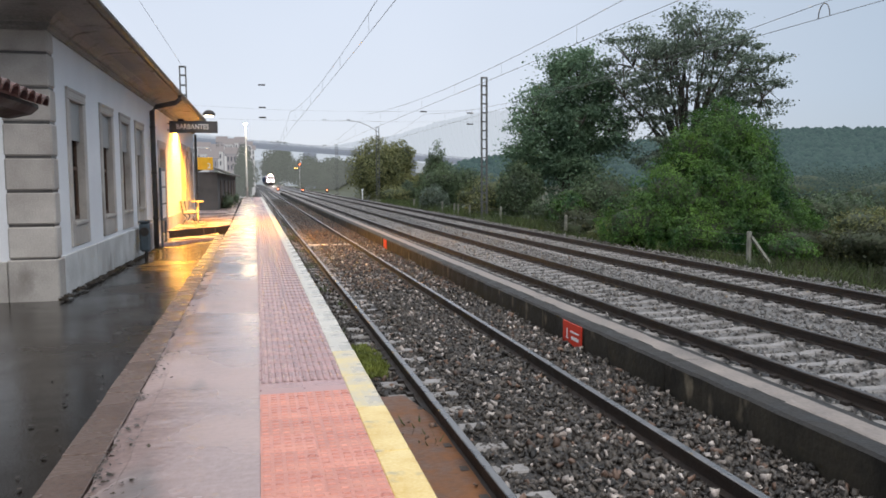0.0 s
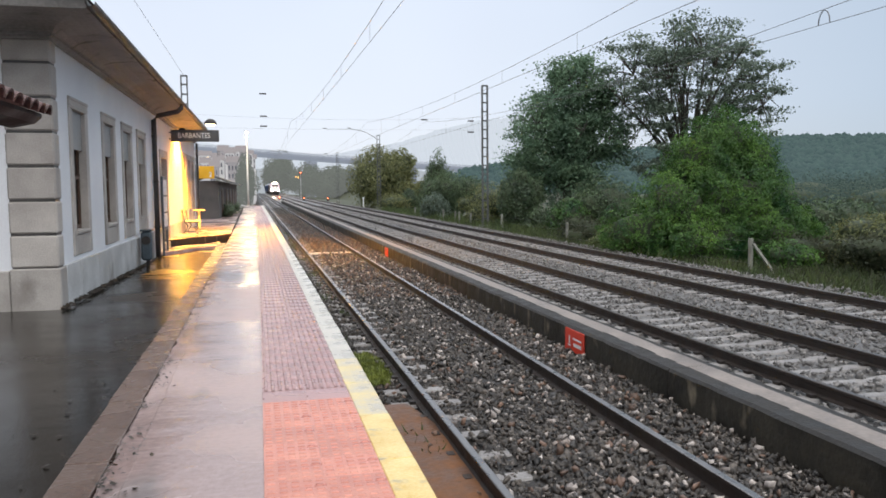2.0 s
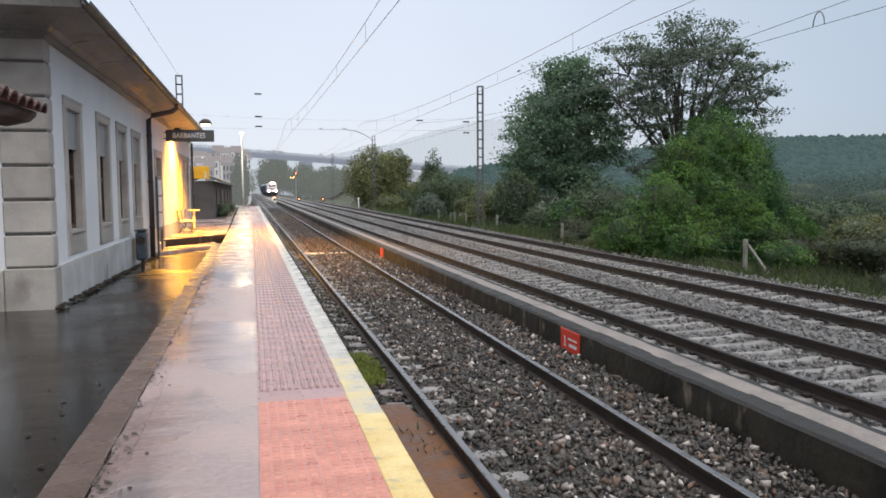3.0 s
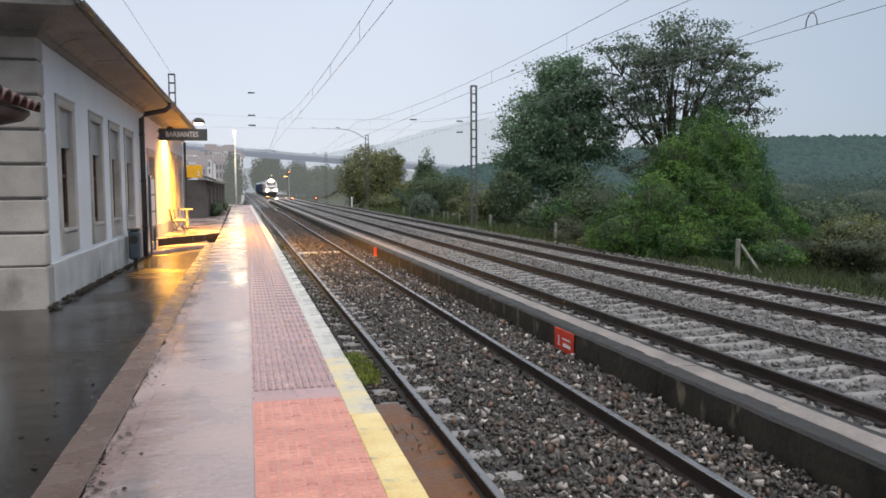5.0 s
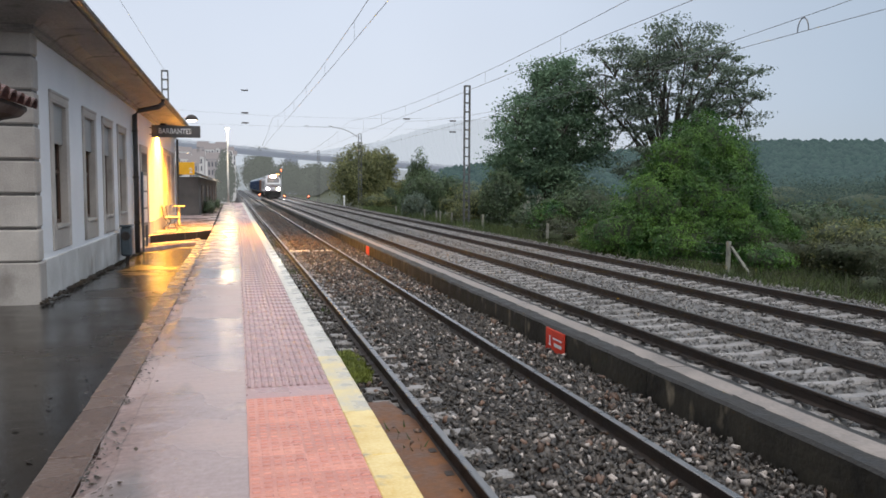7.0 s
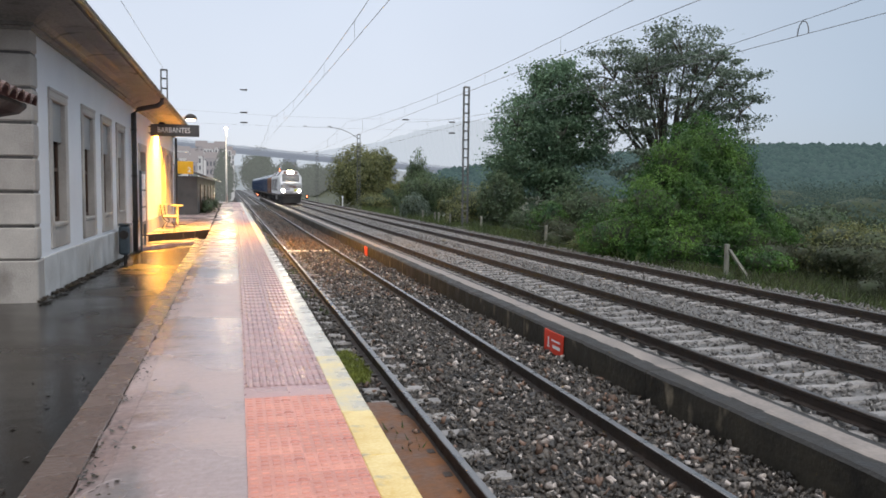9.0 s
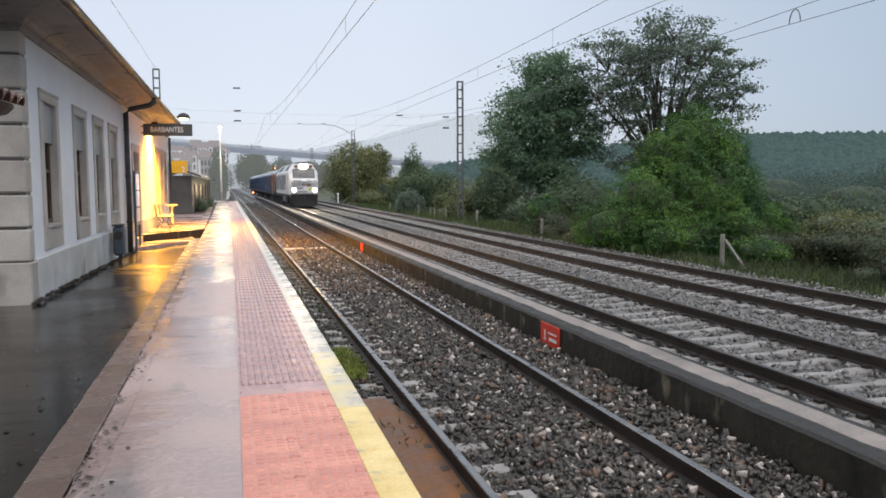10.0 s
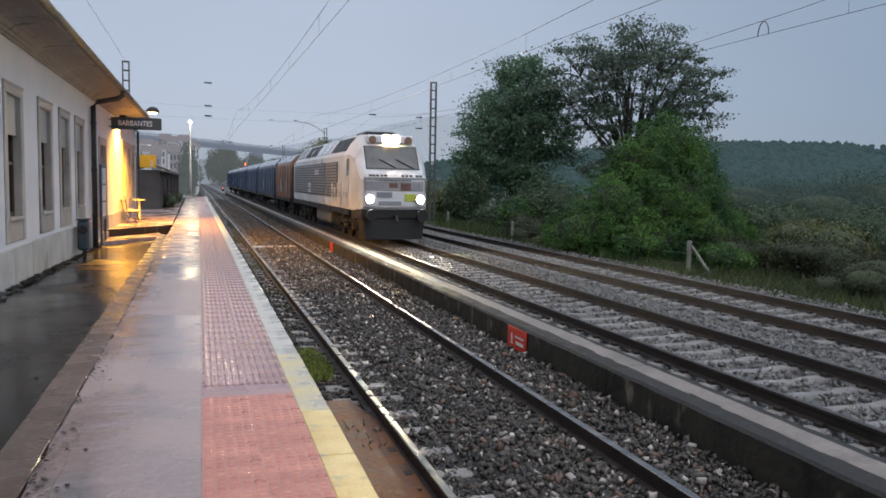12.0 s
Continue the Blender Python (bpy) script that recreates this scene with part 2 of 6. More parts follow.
drip(M["mossy_shaded"], (0.2, 0.165, 0.115), 3.1, (1, 1.1, 0.6))
drip(M["cornice"], (0.05, 0.042, 0.035), 1.6, (1, 1.6, 1))
drip(M["plinth"], (0.22, 0.2, 0.18), 1.3, (1, 1, 0.6))
drip(M["granite"], (0.17, 0.15, 0.13), 1.5, (1, 1, 0.5))
drip(M["platform"], (0.20, 0.17, 0.165), 1.3, (1, 0.45, 1))
drip(M["asphalt"], (0.03, 0.017, 0.008), 1.1, (1, 0.6, 1))
drip(M["yellow"], (0.42, 0.35, 0.24), 5, (1, 1, 1))
drip(M["kerb"], (0.36, 0.33, 0.27), 4, (1, 1, 1))


def ripple(m, scale, stretch, strength, distance_up):
    """A second, broader relief under a material's fine grain: the shallow waves of a wet worn surface."""
    nt = m.node_tree
    b = nt.nodes["Principled BSDF"]
    co = nt.nodes.new("ShaderNodeTexCoord")
    mp = nt.nodes.new("ShaderNodeMapping")
    mp.inputs["Scale"].default_value = stretch
    nt.links.new(co.outputs["Object"], mp.inputs[0])
    n = nt.nodes.new("ShaderNodeTexNoise")
    n.inputs["Scale"].default_value, n.inputs["Detail"].default_value = scale, 2
    nt.links.new(mp.outputs[0], n.inputs["Vector"])
    bp = nt.nodes.new("ShaderNodeBump")
    bp.inputs["Strength"].default_value, bp.inputs["Distance"].default_value = strength, distance_up
    nt.links.new(n.outputs["Fac"], bp.inputs["Height"])
    fine = b.inputs["Normal"].links[0].from_node
    nt.links.new(bp.outputs[0], fine.inputs["Normal"])


ripple(M["platform"], 1.0, (1.4, 4.5, 1), 1.0, 0.016)
ripple(M["asphalt"], 1.6, (0.8, 2.2, 1), 0.6, 0.008)


def leafy(m, share):
    """Lets light pass through thin leaves."""
    nt = m.node_tree
    b = nt.nodes["Principled BSDF"]
    tr = nt.nodes.new("ShaderNodeBsdfTranslucent")
    nt.links.new(b.inputs["Base Color"].links[0].from_socket, tr.inputs["Color"])
    mx = nt.nodes.new("ShaderNodeMixShader")
    mx.inputs[0].default_value = share
    nt.links.new(b.outputs[0], mx.inputs[1])
    nt.links.new(tr.outputs[0], mx.inputs[2])
    nt.links.new(mx.outputs[0], nt.nodes["Material Output"].inputs["Surface"])


# haze painted into the hedge leaves as emission
M["leaf_far"] = distance("painted_haze_hedge_leaves", (0.065, 0.105, 0.105), 0.4, (0.03, 0.05, 0.032), 0.4)
for k in ("leaf_dark", "leaf_shrub", "leaf_grey", "leaf_vine", "leaf_olive", "grass", "weeds"):
    leafy(M[k], 0.4)


# ---- geometry helpers ----
def bend(y):
    """Sideways shift of the gently curving line at the distance y."""
    return -0.0115 * (math.sqrt(y * y + 225) - 15) if y > 0 else 0.0


def rise(y):
    """Height gained by the gently climbing line at the distance y."""
    return 0.0035 * (math.sqrt(y * y + 400) - 20) if y > 0 else 0.0


def part(name, bm, material, parent=None, label="", kind="", smooth=False):
    me = bpy.data.meshes.new(name)
    bm.to_mesh(me)
    bm.free()
    if smooth:
        me.polygons.foreach_set("use_smooth", [True] * len(me.polygons))
    for m in material if isinstance(material, (list, tuple)) else [material]:
        me.materials.append(m)
    ob = new(name, me)
    ob.parent = parent
    return tagged(ob, label, kind=kind)


def share(name, mesh, parent, m):
    ob = new(name, mesh)
    ob.parent = parent
    ob.matrix_basis = m
    return ob


def rawmesh(name, verts, faces, material, parent=None, label="", kind="", smooth=False):
    me = bpy.data.meshes.new(name)
    me.from_pydata([tuple(v) for v in verts], [], faces)
    me.update()
    if smooth:
        me.polygons.foreach_set("use_smooth", [True] * len(me.polygons))
    for m in material if isinstance(material, (list, tuple)) else [material]:
        me.materials.append(m)
    ob = new(name, me)
    ob.parent = parent
    return tagged(ob, label, kind=kind)


def box(bm, x0, x1, y0, y1, z0, z1, bevel=0.0, mi=0):
    r = bmesh.ops.create_cube(bm, size=1)
    vs = r["verts"]
    for v in vs:
        v.co = Vector((x0 + (v.co.x + 0.5) * (x1 - x0), y0 + (v.co.y + 0.5) * (y1 - y0), z0 + (v.co.z + 0.5) * (z1 - z0)))
    fs = {f for v in vs for f in v.link_faces}
    for f in fs:
        f.material_index = mi
    if bevel:
        es = list({e for v in vs for e in v.link_edges})
        bmesh.ops.bevel(bm, geom=es, offset=bevel, segments=1, affect="EDGES")
    return vs


def boxm(*a, **k):
    bm = bmesh.new()
    box(bm, *a, **k)
    return bm


def tube(bm, pts, radii, sides=8, cap=True):
    """A tapering tube along points."""
    rings = []
    for i, p in enumerate(pts):
        d = (Vector(pts[min(i + 1, len(pts) - 1)]) - Vector(pts[max(i - 1, 0)])).normalized()
        u = d.orthogonal().normalized() if abs(d.z) > 0.95 else d.cross(Vector((0, 0, 1))).normalized()
        w = d.cross(u)
        r = radii[i] if isinstance(radii, (list, tuple)) else radii
        rings.append([bm.verts.new(Vector(p) + r * (math.cos(2 * math.pi * k / sides) * u + math.sin(2 * math.pi * k / sides) * w)) for k in range(sides)])
    for a, b in zip(rings, rings[1:]):
        for k in range(sides):
            bm.faces.new((a[k], a[(k + 1) % sides], b[(k + 1) % sides], b[k]))
    if cap:
        bm.faces.new(rings[0][::-1])
        bm.faces.new(rings[-1])


def tubem(pts, radii, sides=8):
    bm = bmesh.new()
    tube(bm, pts, radii, sides)
    bmesh.ops.recalc_face_normals(bm, faces=bm.faces)
    return bm


def sweep(profile, ys, closed=True):
    """A profile (x, z) swept along y, following the bend of the line."""
    bm = bmesh.new()
    rings = [[bm.verts.new((x + bend(y), y, z + rise(y))) for x, z in profile] for y in ys]
    n = len(profile)
    for a, b in zip(rings, rings[1:]):
        for k in range(n if closed else n - 1):
            bm.faces.new((a[k], a[(k + 1) % n], b[(k + 1) % n], b[k]))
    if closed:
        bm.faces.new(rings[0])
        bm.faces.new(rings[-1][::-1])
    bmesh.ops.recalc_face_normals(bm, faces=bm.faces)
    return bm


def loft(rings, caps=True):
    bm = bmesh.new()
    R = [[bm.verts.new(c) for c in r] for r in rings]
    n = len(R[0])
    for a, b in zip(R, R[1:]):
        for k in range(n):
            bm.faces.new((a[k], a[(k + 1) % n], b[(k + 1) % n], b[k]))
    if caps:
        bm.faces.new(R[0])
        bm.faces.new(R[-1][::-1])
    bmesh.ops.recalc_face_normals(bm, faces=bm.faces)
    return bm


def empty(name, place=(0, 0, 0), label="", category="", group="", kind=""):
    ob = new(name)
    ob.location = place
    return tagged(ob, label, category, group, kind)


LONG = [-30, -10, 0, 5, 10, 15, 20, 30, 40, 50, 60, 75, 90, 110, 130, 160, 190, 220, 260, 300, 340, 380, 420]


# ---- ground ----
def trimesh(name, verts, tris, material, parent=None, label="", category="", kind=""):
    """A mesh out of arrays of corners and triangles."""
    me = bpy.data.meshes.new(name)
    nv, nf = len(verts), len(tris)
    me.vertices.add(nv)
    me.vertices.foreach_set("co", np.asarray(verts, np.float32).ravel())
    me.loops.add(nf * 3)
    me.loops.foreach_set("vertex_index", np.asarray(tris, np.int32).ravel())
    me.polygons.add(nf)
    me.polygons.foreach_set("loop_start", np.arange(0, nf * 3, 3, dtype=np.int32))
    me.update(calc_edges=True)
    for m in material if isinstance(material, (list, tuple)) else [material]:
        me.materials.append(m)
    ob = new(name, me)
    ob.parent = parent
    return tagged(ob, label, category, kind=kind)


def land(x, y):
    """Height of the open land."""
    z = -0.5
    if x > 14:
        z += 0.05 * math.sin(x * 0.9 + y * 0.3) - min(0.6, (x - 14) * 0.03)
    if x < -14:
        z += min(16, (-14 - x) * 0.06) + 0.9
    if y > 130:
        z += 0.02 * (y - 130) * (1 if abs(x) > 30 else 0)
    return min(z, 30)


def build_ground():
    xs = [-3000, -1200, -500, -250, -150, -90, -50, -30, -20, -15, -13, -4, 0, 13, 14, 15, 17, 20, 24, 28, 34, 42, 55, 75, 110, 180, 300, 600, 1200, 3000]
    ys = [-600, -200, -80, -30, 0, 10, 20, 30, 40, 55, 75, 100, 140, 200, 300, 500, 900, 1600, 4000]
    bm = bmesh.new()
    grid = [[bm.verts.new((x, y, land(x, y))) for x in xs] for y in ys]
    for a, b in zip(grid, grid[1:]):
        for i in range(len(xs) - 1):
            bm.faces.new((a[i], a[i + 1], b[i + 1], b[i]))
    tagged(part("ground", bm, M["soil"], kind="structure", smooth=True), "dark damp soil of the open land beside the railway", "ground")


build_ground()

# ---- tracks ----
TRACKS = {"near": 2.6, "middle": 7.055, "far": 10.78}
RAIL = [(-0.07, -0.16), (0.07, -0.16), (0.07, -0.148), (0.012, -0.135), (0.01, -0.05), (0.035, -0.038), (0.035, -0.006), (0.028, 0.0), (-0.028, 0.0), (-0.035, -0.006), (-0.035, -0.038), (-0.01, -0.05), (-0.012, -0.135), (-0.07, -0.148)]


def build_rail(cx, parent, head="rail_head"):
    bm = sweep([(x + cx, z) for x, z in RAIL], LONG)
    for f in bm.faces:
        if f.normal.z > 0.4 and f.calc_center_median().z > -0.01:
            f.material_index = 1
    return part("rail", bm, [M["rail_rust"], M[head]], parent)


def sleeper_mesh(mono):
    bm = bmesh.new()
    if mono:
        prof = [(-1.3, -0.17), (-0.55, -0.17), (-0.35, -0.195), (0.35, -0.195), (0.55, -0.17), (1.3, -0.17)]
    else:
        prof = [(-1.2, -0.165), (-0.42, -0.165)], [(0.42, -0.165), (1.2, -0.165)]
    for run in ([prof] if mono else prof):
        rings = []
        for x, z in run:
            rings.append([bm.verts.new((x, dy, zz)) for dy, zz in ((-0.14, -0.36), (-0.1, z - 0.025), (-0.08, z), (0.08, z), (0.1, z - 0.025), (0.14, -0.36))])
        for a, b in zip(rings, rings[1:]):
            for k in range(5):
                bm.faces.new((a[k], a[k + 1], b[k + 1], b[k]))
        bm.faces.new(rings[0][::-1])
        bm.faces.new(rings[-1])
    for rail in (-0.8675, 0.8675):
        for side in (-1, 1):
            x = rail + side * 0.1
            box(bm, x - 0.035, x + 0.035, -0.05, 0.05, -0.168, -0.13, mi=1)
    bmesh.ops.recalc_face_normals(bm, faces=bm.faces)
    me = bpy.data.meshes.new("sleeper")
    bm.to_mesh(me)
    bm.free()
    me.materials.append(M["sleeper"])
    me.materials.append(M["iron"])
    return me


def build_track(cx, mono, y0, label):
    track = empty("railway_track", label=label, category="railway track", group="parallel railway tracks", kind="structure")
    for s in (-0.8675, 0.8675):
        build_rail(cx + s, track, "rail_head_dull" if mono else "rail_head")
    me = sleeper_mesh(mono)
    for i in range(-40, 270):
        y = y0 + 0.6 * i
        share("sleeper", me, track, pose(cx + bend(y), y, rise(y), 0, 0, random.uniform(-0.4, 0.4)))
    return track


build_track(TRACKS["near"], False, 6.15, "rusty siding track with half-buried sleepers in dark ballast")
build_track(TRACKS["middle"], True, 7.68, "main line track on pale concrete sleepers in grey ballast")
build_track(TRACKS["far"], True, 7.3, "outer main line track on concrete sleepers beside the fence")


def build_bed(name, x0, x1, z, material, label, slope=0.0, heap=0.0):
    ys = [-30 + 2.5 * i for i in range(30)] + [45 + 12 * i for i in range(30)]
    prof = [(x0 - 0.4 - slope, -0.7), (x0 - slope, z - 0.35 if slope else z), (x0, z)]
    n = 8
    prof += [(x0 + (x1 - x0) * k / n, z + (heap if x0 + (x1 - x0) * k / n > 2.2 else 0) + random.uniform(-0.012, 0.012)) for k in range(1, n)]
    prof += [(x1, z), (x1 + slope, z - 0.35 if slope else z), (x1 + 0.4 + slope, -0.7)]
    tagged(part(name, sweep(prof, ys), material, kind="structure"), label, "ballast bed")


build_bed("ballast_bed", 0.85, 4.5, -0.205, M["bed"], "dirty ballast bed between platform and low wall, darkened for shade in the gaps", heap=0.04)
build_bed("ballast_bed", 5.5, 12.9, -0.215, M["bed_clean"], "grey crushed stone ballast bed under two tracks", slope=0.9)

ICO = [(0, 0, 1), (0.89, 0, 0.45), (0.28, 0.85, 0.45), (-0.72, 0.53, 0.45), (-0.72, -0.53, 0.45), (0.28, -0.85, 0.45), (0.72, 0.53, -0.45), (-0.28, 0.85, -0.45), (-0.89, 0, -0.45), (-0.28, -0.85, -0.45), (0.72, -0.53, -0.45), (0, 0, -1)]
ICOF = [(0, 1, 2), (0, 2, 3), (0, 3, 4), (0, 4, 5), (0, 5, 1), (1, 6, 2), (2, 7, 3), (3, 8, 4), (4, 9, 5), (5, 10, 1), (2, 6, 7), (3, 7, 8), (4, 8, 9), (5, 9, 10), (1, 10, 6), (11, 7, 6), (11, 8, 7), (11, 9, 8), (11, 10, 9), (11, 6, 10)]
CUBE = [(x, y, z) for x in (-1, 1) for y in (-1, 1) for z in (-1, 1)]
CUBEF = [(0, 1, 3), (0, 3, 2), (4, 6, 7), (4, 7, 5), (0, 4, 5), (0, 5, 1), (2, 3, 7), (2, 7, 6), (0, 2, 6), (0, 6, 4), (1, 5, 7), (1, 7, 3)]
OCT = [(1, 0, 0), (0, 1, 0), (-1, 0, 0), (0, -1, 0), (0, 0, 1), (0, 0, -1)]
OCTF = [(0, 1, 4), (1, 2, 4), (2, 3, 4), (3, 0, 4), (1, 0, 5), (2, 1, 5), (3, 2, 5), (0, 3, 5)]


def spin(n, rng):
    """n random turns, as matrices."""
    q = rng.normal(size=(n, 4))
    q /= np.linalg.norm(q, axis=1)[:, None]
    w, x, y, z = q.T
    return np.stack([1 - 2 * (y * y + z * z), 2 * (x * y - z * w), 2 * (x * z + y * w), 2 * (x * y + z * w), 1 - 2 * (x * x + z * z), 2 * (y * z - x * w), 2 * (x * z - y * w), 2 * (y * z + x * w), 1 - 2 * (x * x + y * y)], 1).reshape(n, 3, 3)


def scatter_stones(name, spots, size, seed, material, label, fine=True):
    """Crushed stones as one mesh: each an angular lump, turned and sized at random."""
    rng = np.random.default_rng(seed)
    base, faces = (np.array(CUBE, float) * 0.72, CUBEF) if fine else (np.array(OCT, float), OCTF)
    n, k = len(spots), len(base)
    r = size * rng.uniform(0.35, 1.65, n) * np.where(rng.random(n) < 0.08, 1.4, 1.0)
    v = base[None] * rng.uniform(0.5, 1.35, (n, k, 1)) * np.stack([rng.uniform(1, 1.3, n), rng.uniform(0.55, 1, n), rng.uniform(0.3, 0.65, n)], 1)[:, None, :]
    v = np.einsum("nij,nkj->nki", spin(n, rng), v) * r[:, None, None] + spots[:, None, :]
    f = (np.array(faces)[None] + (np.arange(n) * k)[:, None, None]).reshape(-1, 3)
    trimesh(name, v.reshape(-1, 3), f, material, label=label, category="ballast", kind="stuff")


def spots_in(x0, x1, y0, y1, n, z, seed, clear=(), power=1.0):
    """Random spots on the bed, denser towards y0, none on rails or sleepers."""
    rng = np.random.default_rng(seed)
    x = rng.uniform(x0, x1, n)
    y = y0 + (y1 - y0) * rng.random(n) ** power
    zz = z + rng.normal(0, 0.018, n) + np.where((x > 2.2) & (x < 4.6), 0.035, 0.0)
    keep = np.ones(n, bool)
    for c, sy, half in clear:
        for s in (-0.8675, 0.8675):
            keep &= abs(x - c - s) > 0.085
        if half:
            ph = (y - sy + 0.3) % 0.6 - 0.3
            keep &= ~((abs(ph) < 0.075) & (abs(x - c) < 1.28) & (rng.random(n) < 0.97))
    bare = (x < 1.66) & (y < 8.7) & (rng.random(n) < 0.9) | (x < 1.66) & (y < 13) & (rng.random(n) < 0.55)
    keep &= ~bare
    x, zz = x + np.array([bend(v) for v in y]), zz + np.array([rise(v) for v in y])
    return np.stack([x, y, zz], 1)[keep]


M["ballast_rusty"] = surf("ballast_rusty_stone", (0.09, 0.055, 0.04), (0.18, 0.11, 0.078), 10, (0.4, 0.6), 0.2, 60, rnd=0.5)
T1 = [(TRACKS["near"], 6.15, False)]
T23 = [(TRACKS["middle"], 7.68, True), (TRACKS["far"], 7.3, True)]
scatter_stones("ballast", spots_in(1.0, 4.42, 2.5, 13, 34000, -0.2, 1, T1, 1.2), 0.027, 1, M["ballast"], "dark wet crushed stone ballast of the siding")
scatter_stones("ballast", spots_in(1.0, 4.42, 13, 100, 36000, -0.192, 2, T1, 1.7), 0.038, 2, M["ballast"], "dark wet crushed stone ballast farther along the siding", False)
scatter_stones("ballast", spots_in(1.6, 4.42, 2.5, 30, 3000, -0.178, 3, T1, 1.5), 0.027, 3, M["ballast_pale"], "scattered pale quartz stones in the ballast")
scatter_stones("ballast", spots_in(5.5, 13.3, 4, 110, 70000, -0.196, 4, T23, 1.7), 0.035, 4, M["ballast_clean"], "grey crushed stone ballast of the main line", False)

scatter_stones("ballast", spots_in(1.0, 4.42, -14, 2.5, 11000, -0.19, 8, T1), 0.036, 8, M["ballast"], "dark wet crushed stone ballast at the near end of the siding", False)
scatter_stones("ballast", spots_in(5.8, 13.3, -14, 4, 13000, -0.195, 9, T23), 0.042, 9, M["ballast_clean"], "grey crushed stone ballast at the near end of the main line", False)
scatter_stones("ballast", spots_in(1.02, 1.62, 3, 9.2, 420, -0.118, 17, T1), 0.026, 17, M["ballast_rusty"], "small brown stones lying in wet mud")
scatter_stones("ballast", spots_in(1.7, 4.42, 2.5, 14, 500, -0.175, 7, T1, 1.3), 0.032, 7, M["ballast_rusty"], "scattered rust-brown stones in the ballast")

scatter_stones("ballast", spots_in(1.5, 4.42, 17, 75, 9000, -0.178, 27, T1, 1.3), 0.036, 27, M["ballast_rusty"], "rust-stained stones farther along the siding", False)

# ---- low wall between siding and main line ----
def build_low_wall():
    wall = empty("low_wall", label="low mossy concrete retaining wall beside the siding", category="wall", kind="structure")
    y = -12.0
    while y < 130:
        n = 5.0
        pr = [(4.47, -0.6), (4.468, -0.05), (4.47, 0.16), (4.5, 0.19), (4.71, 0.19), (4.725, 0.198), (4.97, 0.195), (5.0, 0.165), (5.4, 0.02), (5.85, -0.13), (5.95, -0.6)]
        bm = sweep(pr, [y + 0.006] + [y + 0.25 * k for k in range(1, 20)] + [y + n - 0.006])
        for v in bm.verts:
            k = noise.noise(Vector((v.co.x * 7, v.co.y * 2.7, 5)))
            if v.co.z > -0.2 + rise(v.co.y):
                v.co.x += 0.026 * k
                v.co.z += 0.008 * noise.noise(Vector((v.co.x * 9, v.co.y * 3.3, 9)))
        for f in bm.faces:
            c = f.calc_center_median()
            if f.normal.z > 0.3:
                u = c.x - bend(c.y)
                f.material_index = 2 if 4.715 < u < 4.985 else 1
        part("wall_section", bm, [M["mossy_shaded"], M["wall_top"], M["pale_strip"]], wall)
        y += n


build_low_wall()


